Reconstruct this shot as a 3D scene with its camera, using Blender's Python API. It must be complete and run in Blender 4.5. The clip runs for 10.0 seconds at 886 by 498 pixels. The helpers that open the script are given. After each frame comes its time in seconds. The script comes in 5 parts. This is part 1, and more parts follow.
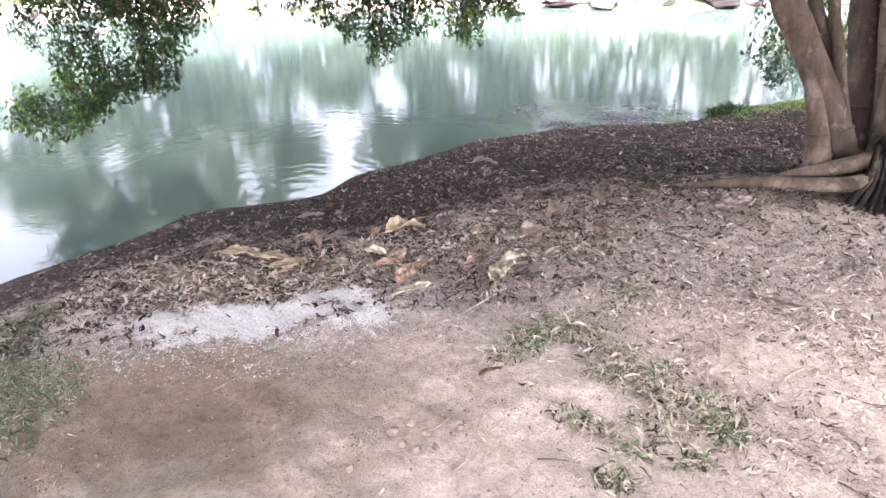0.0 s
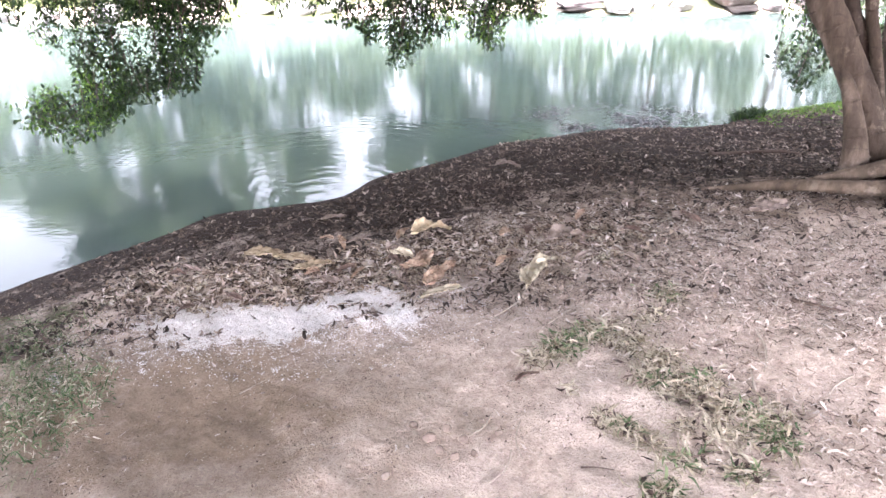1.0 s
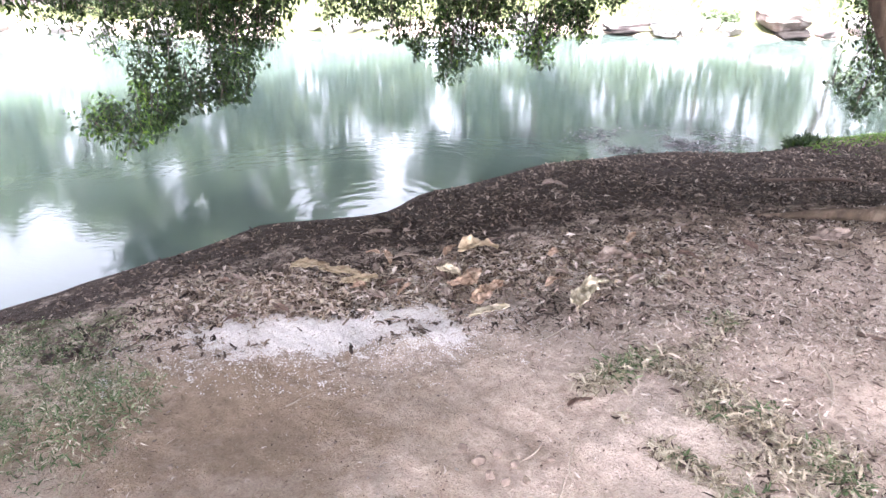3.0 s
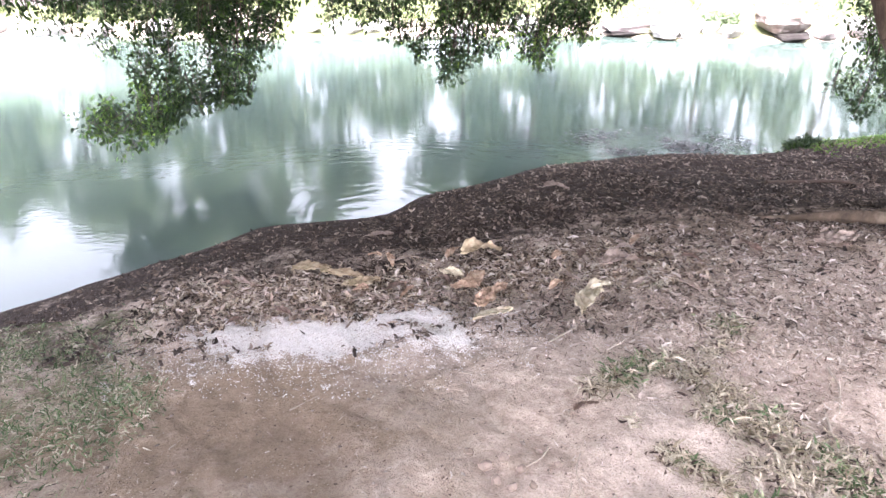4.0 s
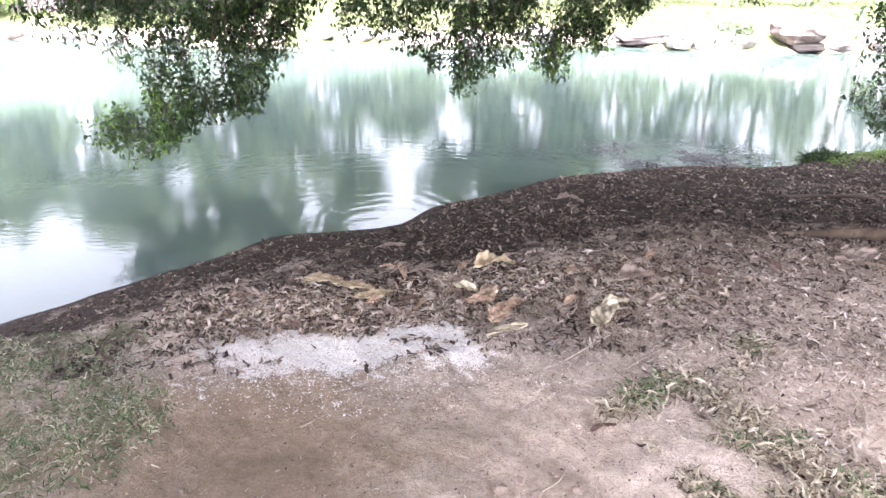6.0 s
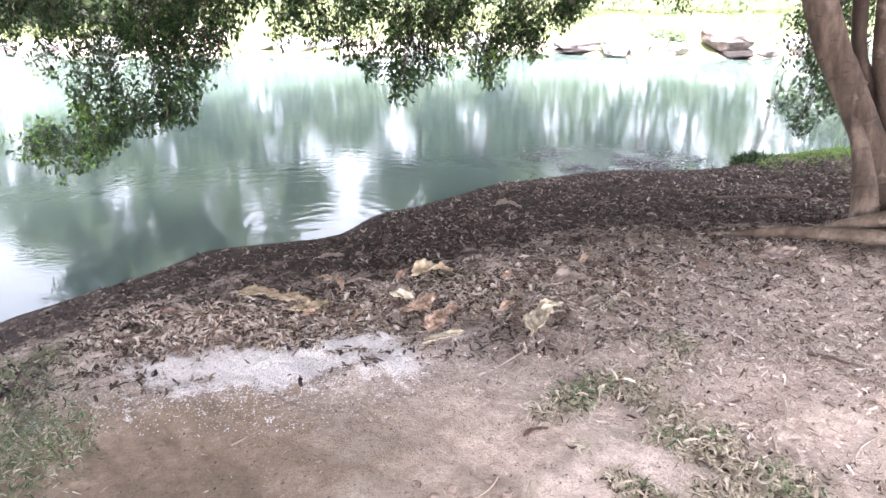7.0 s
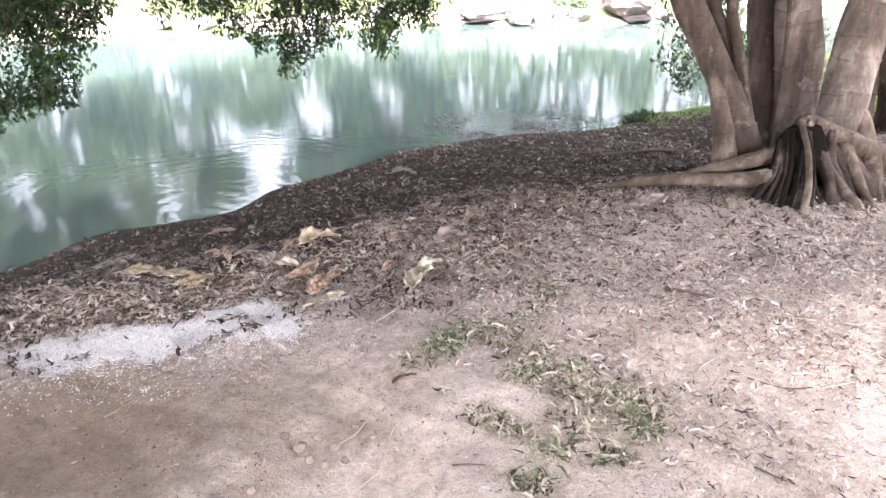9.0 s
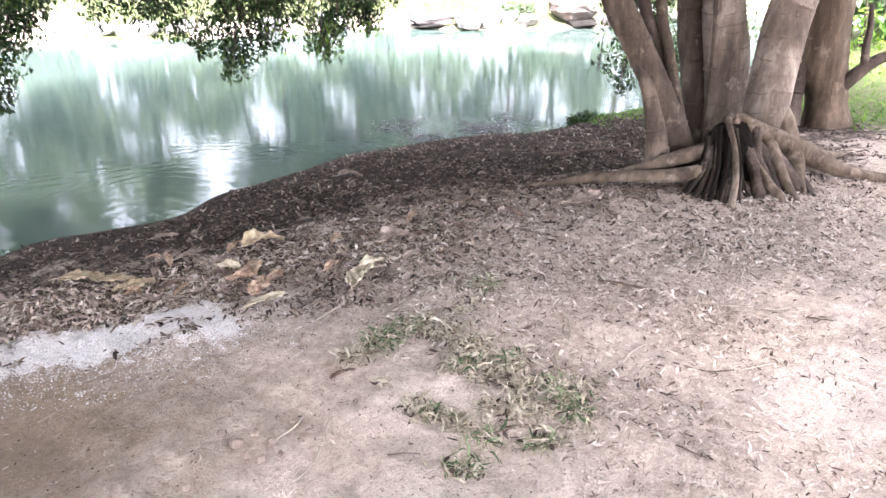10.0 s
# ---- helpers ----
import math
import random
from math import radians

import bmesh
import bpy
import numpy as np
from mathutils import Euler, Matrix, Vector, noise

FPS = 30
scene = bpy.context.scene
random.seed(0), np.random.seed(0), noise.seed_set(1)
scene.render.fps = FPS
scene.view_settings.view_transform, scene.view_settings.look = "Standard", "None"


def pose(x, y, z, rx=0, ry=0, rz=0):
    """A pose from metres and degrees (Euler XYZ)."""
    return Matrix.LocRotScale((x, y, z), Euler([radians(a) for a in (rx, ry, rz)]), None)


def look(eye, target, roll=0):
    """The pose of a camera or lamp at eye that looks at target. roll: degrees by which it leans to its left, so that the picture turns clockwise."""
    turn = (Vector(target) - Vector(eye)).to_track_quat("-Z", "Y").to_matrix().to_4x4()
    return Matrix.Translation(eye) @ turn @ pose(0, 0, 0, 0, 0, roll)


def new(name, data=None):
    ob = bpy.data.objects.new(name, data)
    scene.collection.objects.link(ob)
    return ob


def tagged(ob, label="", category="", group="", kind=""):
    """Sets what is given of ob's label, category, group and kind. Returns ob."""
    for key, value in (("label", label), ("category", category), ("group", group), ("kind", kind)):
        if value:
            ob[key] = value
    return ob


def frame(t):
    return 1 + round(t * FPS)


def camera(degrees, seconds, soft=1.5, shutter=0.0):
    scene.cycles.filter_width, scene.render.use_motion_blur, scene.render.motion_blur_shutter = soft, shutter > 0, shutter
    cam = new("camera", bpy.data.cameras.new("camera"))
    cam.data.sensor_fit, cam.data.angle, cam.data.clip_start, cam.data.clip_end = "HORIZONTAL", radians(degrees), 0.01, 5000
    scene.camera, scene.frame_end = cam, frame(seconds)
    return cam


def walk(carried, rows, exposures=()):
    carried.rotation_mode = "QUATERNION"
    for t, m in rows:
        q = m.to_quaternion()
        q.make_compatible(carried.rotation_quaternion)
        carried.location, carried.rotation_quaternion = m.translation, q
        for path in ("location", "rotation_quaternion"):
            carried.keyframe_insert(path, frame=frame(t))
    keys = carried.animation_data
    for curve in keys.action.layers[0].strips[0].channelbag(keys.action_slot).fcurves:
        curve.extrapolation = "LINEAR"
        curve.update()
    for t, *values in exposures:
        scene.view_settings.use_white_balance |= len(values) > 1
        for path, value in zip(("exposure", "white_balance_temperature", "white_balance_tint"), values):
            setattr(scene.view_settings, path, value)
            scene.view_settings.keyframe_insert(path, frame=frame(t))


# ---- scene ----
cam = camera(65.0, 10.0, soft=1.5)
PATH = [
    (0, (0.257, 0.082, 1.687), (0.367, 1.851, 0.761), -0.9),
    (0.5, (0.197, 0.129, 1.658), (0.286, 1.911, 0.755), -1.2),
    (1, (0.161, 0.146, 1.63), (0.247, 1.926, 0.722), -0.9),
    (1.5, (0.131, 0.165, 1.614), (0.212, 1.951, 0.716), -0.5),
    (2, (0.107, 0.173, 1.61), (0.14, 1.961, 0.716), -0.6),
    (2.5, (0.099, 0.181, 1.609), (0.113, 1.983, 0.743), -0.3),
    (3, (0.085, 0.187, 1.608), (0.077, 1.993, 0.748), -0.2),
    (4.5, (0.051, 0.221, 1.602), (0.05, 2.033, 0.757), -0.1),
    (5, (0.043, 0.241, 1.61), (0.008, 2.058, 0.776), -0.2),
    (6.3, (0.037, 0.262, 1.615), (0.019, 2.077, 0.777), 0.5),
    (6.5, (0.057, 0.263, 1.608), (0.07, 2.081, 0.775), 0.9),
    (7, (0.115, 0.263, 1.618), (0.227, 2.085, 0.801), 0.4),
    (7.5, (0.191, 0.235, 1.607), (0.406, 2.033, 0.759), 0.3),
    (8, (0.258, 0.201, 1.592), (0.511, 1.978, 0.708), 0.1),
    (8.5, (0.311, 0.168, 1.583), (0.566, 1.944, 0.7), -0.7),
    (9, (0.36, 0.13, 1.576), (0.659, 1.903, 0.701), -0.6),
    (9.5, (0.403, 0.084, 1.574), (0.765, 1.85, 0.706), 0.0),
    (10, (0.434, 0.049, 1.567), (0.85, 1.805, 0.705), -0.2),
]
walk(cam, [(t, look(eye, target, roll)) for t, eye, target, roll in PATH], exposures=[(0, 4.33, 6120, 21), (8, 4.33, 6120, 20), (10, 4.2, 6100, 17)])

# ---------------------------------------------------------------- light
world = bpy.data.worlds.new("sky")
scene.world = world
world.use_nodes = True
wn = world.node_tree.nodes
sky = wn.new("ShaderNodeTexSky")
sky.sky_type = "NISHITA"
sky.sun_disc = False
SUN_EL, SUN_AZ = radians(58), radians(188)
sky.sun_elevation = SUN_EL
sky.sun_rotation = SUN_AZ
sky.air_density, sky.dust_density, sky.ozone_density = 1.0, 3.0, 1.0
pale = wn.new("ShaderNodeHueSaturation")
pale.inputs["Saturation"].default_value = 0.22
world.node_tree.links.new(sky.outputs[0], pale.inputs["Color"])
world.node_tree.links.new(pale.outputs[0], wn["Background"].inputs["Color"])
wn["Background"].inputs["Strength"].default_value = 0.125

sun_data = bpy.data.lights.new("sun", "SUN")
sun_data.energy, sun_data.angle, sun_data.color = 1.9, radians(10.0), (1.0, 0.96, 0.9)
sun = new("sun", sun_data)
to_sun = Vector((math.sin(SUN_AZ) * math.cos(SUN_EL), math.cos(SUN_AZ) * math.cos(SUN_EL), math.sin(SUN_EL)))
sun.matrix_world = look(to_sun * 30, (0, 0, 0))

WATER_Z = -0.42

# ---------------------------------------------------------------- materials


class Mat:
    """A small builder for node materials."""

    def __init__(self, name, rough=0.8, spec=0.3):
        self.m = bpy.data.materials.new(name)
        self.m.use_nodes = True
        self.t = self.m.node_tree
        self.b = self.t.nodes["Principled BSDF"]
        self.b.inputs["Roughness"].default_value = rough
        self.b.inputs["Specular IOR Level"].default_value = spec

    def n(self, kind, **props):
        node = self.t.nodes.new(kind)
        for k, v in props.items():
            node.inputs[k.replace("_", " ")].default_value = v
        return node

    def l(self, a, b):
        self.t.links.new(a, b)

    def pos(self):
        return self.n("ShaderNodeNewGeometry").outputs["Position"]

    def obj(self):
        return self.n("ShaderNodeTexCoord").outputs["Object"]

    def noise(self, vec, scale, detail=5.0, rough=0.55):
        k = self.n("ShaderNodeTexNoise", Scale=scale, Detail=detail, Roughness=rough)
        if vec is not None:
            self.l(vec, k.inputs["Vector"])
        return k.outputs["Fac"]

    def ramp(self, fac, stops):
        r = self.t.nodes.new("ShaderNodeValToRGB")
        els = r.color_ramp.elements
        while len(els) < len(stops):
            els.new(0.5)
        for e, (p, c) in zip(els, stops):
            e.position, e.color = p, (*c, 1) if not isinstance(c, float) else (c, c, c, 1)
        self.l(fac, r.inputs[0])
        return r.outputs["Color"]

    def mix(self, fac, a, b, mode="MIX"):
        k = self.t.nodes.new("ShaderNodeMix")
        k.data_type, k.blend_type = "RGBA", mode
        for sock, v in ((k.inputs[0], fac), (k.inputs[6], a), (k.inputs[7], b)):
            if isinstance(v, (int, float)):
                sock.default_value = v
            elif isinstance(v, tuple):
                sock.default_value = (*v, 1)
            else:
                self.l(v, sock)
        return k.outputs[2]

    def math(self, op, a, b=0.0):
        k = self.t.nodes.new("ShaderNodeMath")
        k.operation = op
        for sock, v in ((k.inputs[0], a), (k.inputs[1], b)):
            if isinstance(v, (int, float)):
                sock.default_value = v
            else:
                self.l(v, sock)
        return k.outputs[0]

    def bump(self, height, strength, dist):
        k = self.n("ShaderNodeBump", Strength=strength, Distance=dist)
        self.l(height, k.inputs["Height"])
        self.l(k.outputs[0], self.b.inputs["Normal"])

    def col(self, c):
        if isinstance(c, tuple):
            self.b.inputs["Base Color"].default_value = (*c, 1)
        else:
            self.l(c, self.b.inputs["Base Color"])
        return self


def island(mt):
    return mt.n("ShaderNodeNewGeometry").outputs["Random Per Island"]


def ground_material():
    mt = Mat("bare earth", 0.95, 0.15)
    p = mt.pos()
    zone = mt.n("ShaderNodeVertexColor")
    zone.layer_name = "zone"
    sep = mt.n("ShaderNodeSeparateColor")
    mt.l(zone.outputs["Color"], sep.inputs[0])
    n1, n2, n3 = mt.noise(p, 1.7, 6), mt.noise(p, 22, 6, 0.65), mt.noise(p, 130, 3, 0.7)
    dry = mt.ramp(n2, [(0.30, (0.33, 0.25, 0.205)), (0.5, (0.50, 0.397, 0.332)), (0.68, (0.64, 0.528, 0.452))])
    dry = mt.mix(mt.ramp(n1, [(0.35, 0.0), (0.7, 0.6)]), dry, (0.64, 0.53, 0.452))
    damp = mt.ramp(n2, [(0.3, (0.225, 0.162, 0.115)), (0.7, (0.31, 0.232, 0.168))])
    humus = mt.ramp(n2, [(0.3, (0.022, 0.015, 0.012)), (0.55, (0.050, 0.034, 0.028)), (0.8, (0.105, 0.075, 0.063))])
    green = mt.ramp(n2, [(0.3, (0.07, 0.082, 0.036)), (0.7, (0.16, 0.175, 0.075))])
    jit = mt.math("MULTIPLY", mt.math("SUBTRACT", mt.noise(p, 4.5, 7, 0.72), 0.5), 1.3)

    def edge(s):
        return mt.ramp(mt.math("ADD", s, jit), [(0.35, 0.0), (0.65, 1.0)])

    c = mt.mix(mt.ramp(mt.math("ADD", sep.outputs["Blue"], jit), [(0.1, 0.0), (0.9, 1.0)]), dry, damp)
    strewn = mt.n("ShaderNodeVertexColor")
    strewn.layer_name = "strewn"
    soil = mt.ramp(n2, [(0.3, (0.28, 0.21, 0.168)), (0.55, (0.49, 0.39, 0.322)), (0.75, (0.62, 0.515, 0.435))])
    c = mt.mix(mt.ramp(mt.math("ADD", strewn.outputs["Color"], mt.math("MULTIPLY", jit, 0.6)), [(0.1, 0.0), (0.85, 0.7)]), c, soil)
    c = mt.mix(edge(zone.outputs["Alpha"]), c, mt.mix(0.5, dry, (0.62, 0.53, 0.47)))
    c = mt.mix(edge(sep.outputs["Red"]), c, humus)
    c = mt.mix(edge(sep.outputs["Green"]), c, green)
    c = mt.mix(mt.math("SUBTRACT", 0.42, mt.math("MULTIPLY", sep.outputs["Blue"], 0.25)), c, mt.ramp(n3, [(0.36, (0.36, 0.33, 0.31)), (0.52, (0.95, 0.95, 0.95)), (0.66, (1.12, 1.12, 1.12))]), "MULTIPLY")
    # dark specks stand in for shade in the soil's small crevices
    n4 = mt.noise(p, 58, 4, 0.7)
    c = mt.mix(mt.ramp(n4, [(0.36, 0.5), (0.44, 0.0)]), c, mt.mix(0.65, c, (0.10, 0.072, 0.056)))
    crumb = mt.n("ShaderNodeTexVoronoi", Scale=75.0)
    mt.l(p, crumb.inputs["Vector"])
    speck = mt.ramp(crumb.outputs["Distance"], [(0.1, 1.0), (0.3, 0.0)])
    where = mt.math("MULTIPLY", speck, mt.ramp(mt.noise(p, 9, 4, 0.7), [(0.5, 0.0), (0.62, 0.45)]))
    c = mt.mix(where, c, (0.66, 0.58, 0.50))
    mt.col(c)
    h = mt.math("ADD", mt.math("ADD", mt.math("MULTIPLY", n2, 1.0), mt.math("MULTIPLY", n4, 0.6)), mt.math("MULTIPLY", n3, 0.5))
    mt.bump(h, 0.8, 0.032)
    return mt.m


def water_material():
    mt = Mat("murky green water", 0.03, 0.5)
    mt.b.inputs["IOR"].default_value = 1.33
    p = mt.pos()
    mt.col(mt.ramp(mt.noise(p, 0.5, 3), [(0.3, (0.056, 0.077, 0.067)), (0.7, (0.064, 0.087, 0.076))]))
    mp = mt.n("ShaderNodeMapping")
    mp.inputs["Scale"].default_value = (1.0, 2.2, 1.0)
    mp.inputs["Rotation"].default_value = (0, 0, radians(-8))
    mt.l(p, mp.inputs["Vector"])
    v = mp.outputs[0]
    h = mt.math("ADD", mt.math("MULTIPLY", mt.noise(v, 1.6, 2, 0.5), 0.7), mt.math("ADD", mt.math("MULTIPLY", mt.noise(v, 12.0, 2, 0.5), 0.33), mt.math("MULTIPLY", mt.noise(v, 30.0, 2, 0.5), 0.07)))
    sub = mt.n("ShaderNodeVectorMath")
    sub.operation = "SUBTRACT"
    sub.inputs[1].default_value = (-0.55, 5.1, WATER_Z)
    mt.l(p, sub.inputs[0])
    ln = mt.n("ShaderNodeVectorMath")
    ln.operation = "LENGTH"
    mt.l(sub.outputs[0], ln.inputs[0])
    r = mt.math("ADD", ln.outputs["Value"], mt.math("MULTIPLY", mt.noise(p, 1.3, 2), 0.5))
    ring = mt.math("MULTIPLY", mt.math("SINE", mt.math("MULTIPLY", r, 42.0)), mt.math("POWER", 2.718, mt.math("MULTIPLY", r, -0.55)))
    h = mt.math("ADD", h, mt.math("MULTIPLY", ring, 0.16))
    # broken, lapping water among the floating litter
    lap = mt.n("ShaderNodeVectorMath")
    lap.operation = "DISTANCE"
    lap.inputs[1].default_value = (2.05, 6.9, WATER_Z)
    mt.l(p, lap.inputs[0])
    chop = mt.math("MULTIPLY", mt.ramp(lap.outputs["Value"], [(0.3, 1.0), (0.75, 0.0)]), mt.noise(p, 38.0, 3, 0.6))
    h = mt.math("ADD", h, mt.math("MULTIPLY", chop, 1.1))
    mt.bump(h, 0.048, 0.05)
    return mt.m


def leaf_material(name, lo, mid, hi, glow=0.25):
    """Leaf blades that differ one from another and let some light through."""
    mt = Mat(name, 0.55, 0.18)
    c = mt.ramp(island(mt), [(0.0, lo), (0.55, mid), (1.0, hi)])
    c = mt.mix(0.35, c, mt.ramp(mt.noise(mt.pos(), 60, 3), [(0.3, (0.6, 0.6, 0.6)), (0.7, (1, 1, 1))]), "MULTIPLY")
    mt.col(c)
    tr = mt.n("ShaderNodeBsdfTranslucent")
    mt.l(mt.mix(0.4, c, (0.16, 0.30, 0.05)), tr.inputs["Color"])
    mx = mt.n("ShaderNodeMixShader", Fac=glow)
    out = mt.t.nodes["Material Output"]
    mt.l(mt.b.outputs[0], mx.inputs[1])
    mt.l(tr.outputs[0], mx.inputs[2])
    mt.l(mx.outputs[0], out.inputs["Surface"])
    return mt.m


def island_material(name, stops, rough=0.85, spec=0.2, grain=90):
    mt = Mat(name, rough, spec)
    c = mt.ramp(island(mt), stops)
    n = mt.noise(mt.pos(), grain, 4, 0.65)
    mt.col(mt.mix(0.6, c, mt.ramp(n, [(0.3, (0.45, 0.42, 0.4)), (0.7, (1, 1, 1))]), "MULTIPLY"))
    mt.bump(n, 0.4, 0.004)
    return mt.m


def bark_material(name, a, b, c, rings=0.0):
    mt = Mat(name, 0.9, 0.15)
    o = mt.pos()
    mp = mt.n("ShaderNodeMapping")
    mp.inputs["Scale"].default_value = (1, 1, 0.28)
    mt.l(o, mp.inputs["Vector"])
    n1, n2 = mt.noise(mp.outputs[0], 9, 6, 0.6), mt.noise(mp.outputs[0], 55, 5, 0.65)
    big = mt.noise(o, 3.0, 3)
    col = mt.ramp(n1, [(0.32, a), (0.5, b), (0.66, c)])
    col = mt.mix(mt.ramp(big, [(0.45, 0.0), (0.62, 0.6)]), col, mt.mix(0.35, a, b))
    col = mt.mix(mt.ramp(mt.noise(o, 5.5, 6, 0.7), [(0.56, 0.0), (0.64, 0.55)]), col, mt.mix(0.4, c, (0.30, 0.25, 0.21)))
    if rings:
        xyz = mt.n("ShaderNodeSeparateXYZ")
        mt.l(o, xyz.inputs[0])
        # dark lines paint the shade below the raised ring scars
        ph = mt.math("ADD", mt.math("MULTIPLY", xyz.outputs["Z"], 58.0), mt.math("MULTIPLY", mt.noise(o, 4.0, 3), 9.0))
        line = mt.ramp(mt.math("SINE", ph), [(0.955, 0.0), (0.99, 1.0)])
        line = mt.math("MULTIPLY", line, mt.ramp(mt.noise(o, 14, 3), [(0.46, 0.0), (0.6, rings)]))
        col = mt.mix(line, col, (0.05, 0.036, 0.028))
    col = mt.mix(0.5, col, mt.ramp(n2, [(0.3, (0.5, 0.5, 0.5)), (0.7, (1, 1, 1))]), "MULTIPLY")
    mt.col(col)
    mt.bump(mt.math("ADD", n1, mt.math("MULTIPLY", n2, 0.5)), 0.9, 0.03)
    return mt.m


def rock_material(name, a, b, c):
    mt = Mat(name, 0.9, 0.2)
    o = mt.pos()
    n1, n2 = mt.noise(o, 4.5, 7, 0.62), mt.noise(o, 30, 5, 0.65)
    col = mt.ramp(n1, [(0.3, a), (0.5, b), (0.7, c)])
    mt.col(mt.mix(0.5, col, mt.ramp(n2, [(0.3, (0.5, 0.5, 0.5)), (0.7, (1, 1, 1))]), "MULTIPLY"))
    mt.bump(mt.math("ADD", n1, mt.math("MULTIPLY", n2, 0.3)), 0.6, 0.03)
    return mt.m


M_GROUND = ground_material()
# the next two carry the root cavity's shade in their base colour
M_HOLLOW_SHADE = island_material("wood near-black as hollow shade", [(0.0, (0.007, 0.005, 0.004)), (1.0, (0.010, 0.007, 0.006))], 0.95, 0.1, 40)
M_ROOT_SHADE = bark_material("root bark darkened as hollow shade", (0.014, 0.0095, 0.0075), (0.028, 0.020, 0.0155), (0.055, 0.040, 0.032))
M_WATER = water_material()
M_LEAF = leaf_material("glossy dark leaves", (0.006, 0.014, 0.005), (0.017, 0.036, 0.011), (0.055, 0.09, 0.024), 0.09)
# far foliage much paler than the near leaves, sunlight put into its colour
M_LEAF_SUNLIT = leaf_material("far leaves lightened as sunlit", (0.09, 0.115, 0.07), (0.18, 0.22, 0.14), (0.28, 0.325, 0.22), 0.38)
M_LEAF_DEEP = leaf_material("deep green leaves", (0.03, 0.042, 0.02), (0.06, 0.082, 0.042), (0.12, 0.155, 0.08), 0.3)
M_LEAF_LIME = leaf_material("lime leaves", (0.05, 0.11, 0.02), (0.11, 0.20, 0.03), (0.20, 0.29, 0.045), 0.3)
M_BARK = bark_material("smooth grey brown bark", (0.040, 0.028, 0.021), (0.088, 0.064, 0.048), (0.18, 0.136, 0.105), 0.7)
M_BARK_PALE = bark_material("pale pinkish grey bark", (0.062, 0.045, 0.035), (0.15, 0.115, 0.092), (0.30, 0.24, 0.20), 0.5)
M_BARK_OLD = bark_material("old brown bark", (0.045, 0.030, 0.020), (0.095, 0.066, 0.046), (0.17, 0.124, 0.09))
M_BARK_DARK = bark_material("dark bark", (0.035, 0.024, 0.019), (0.07, 0.05, 0.04), (0.12, 0.088, 0.072))
M_ROOT = bark_material("pale root bark", (0.05, 0.035, 0.025), (0.118, 0.086, 0.063), (0.22, 0.168, 0.127))
M_LITTER_MID = island_material("brown leaf litter", [(0.0, (0.075, 0.05, 0.038)), (0.35, (0.19, 0.137, 0.105)), (0.65, (0.32, 0.245, 0.198)), (0.9, (0.44, 0.355, 0.295)), (1.0, (0.54, 0.455, 0.385))])
M_LITTER_BAND = island_material("tan curled leaves", [(0.0, (0.075, 0.048, 0.034)), (0.22, (0.23, 0.163, 0.116)), (0.55, (0.44, 0.345, 0.26)), (0.85, (0.56, 0.465, 0.365)), (1.0, (0.68, 0.60, 0.49))])
M_LITTER = island_material("dry leaf litter", [(0.0, (0.06, 0.04, 0.032)), (0.25, (0.17, 0.12, 0.094)), (0.55, (0.33, 0.25, 0.198)), (0.88, (0.44, 0.35, 0.28)), (1.0, (0.52, 0.43, 0.34))])
M_LITTER_PALE = island_material("pale dry plant crumbs", [(0.0, (0.30, 0.222, 0.18)), (0.25, (0.45, 0.355, 0.295)), (0.6, (0.58, 0.485, 0.42)), (1.0, (0.70, 0.61, 0.55))])
M_LITTER_DARK = island_material("dark plant litter", [(0.0, (0.026, 0.017, 0.014)), (0.5, (0.066, 0.043, 0.035)), (0.85, (0.12, 0.082, 0.068)), (1.0, (0.23, 0.165, 0.135))])
# darkened copy of the brown litter, for tree shade and shadow gaps between pieces
M_LITTER_SHADE = island_material("brown litter with shade in its colour", [(0.0, (0.020, 0.013, 0.010)), (0.35, (0.058, 0.040, 0.031)), (0.65, (0.125, 0.09, 0.071)), (0.88, (0.215, 0.162, 0.131)), (1.0, (0.34, 0.275, 0.232))])
M_STRAW_BITS = island_material("bleached straw bits", [(0.0, (0.24, 0.175, 0.14)), (0.25, (0.48, 0.385, 0.325)), (0.7, (0.64, 0.545, 0.475)), (1.0, (0.76, 0.675, 0.61))])
M_LITTER_WET = island_material("wet floating litter", [(0.0, (0.03, 0.027, 0.028)), (0.6, (0.07, 0.062, 0.062)), (1.0, (0.16, 0.14, 0.135))], 0.16, 0.9)
M_GRAIN = island_material("white rice grains", [(0.0, (0.66, 0.59, 0.56)), (0.5, (0.82, 0.76, 0.73)), (1.0, (0.90, 0.86, 0.84))], 0.6, 0.3, 300)
M_STRAW = island_material("dry straw blades", [(0.0, (0.20, 0.162, 0.105)), (0.4, (0.44, 0.375, 0.275)), (1.0, (0.68, 0.60, 0.48))])
M_BLADE = leaf_material("green grass blades", (0.04, 0.065, 0.028), (0.105, 0.145, 0.07), (0.30, 0.325, 0.19), 0.15)
M_PEBBLE = island_material("small stones", [(0.0, (0.16, 0.12, 0.10)), (0.6, (0.27, 0.215, 0.185)), (1.0, (0.40, 0.34, 0.30))])
M_CLOD = rock_material("earth clod", (0.13, 0.096, 0.077), (0.25, 0.19, 0.156), (0.40, 0.315, 0.265))
M_TWIG = island_material("dry twig", [(0.0, (0.30, 0.24, 0.19)), (1.0, (0.48, 0.41, 0.34))])
M_TWIG_DARK = island_material("dark twig", [(0.0, (0.07, 0.05, 0.04)), (1.0, (0.14, 0.10, 0.08))])
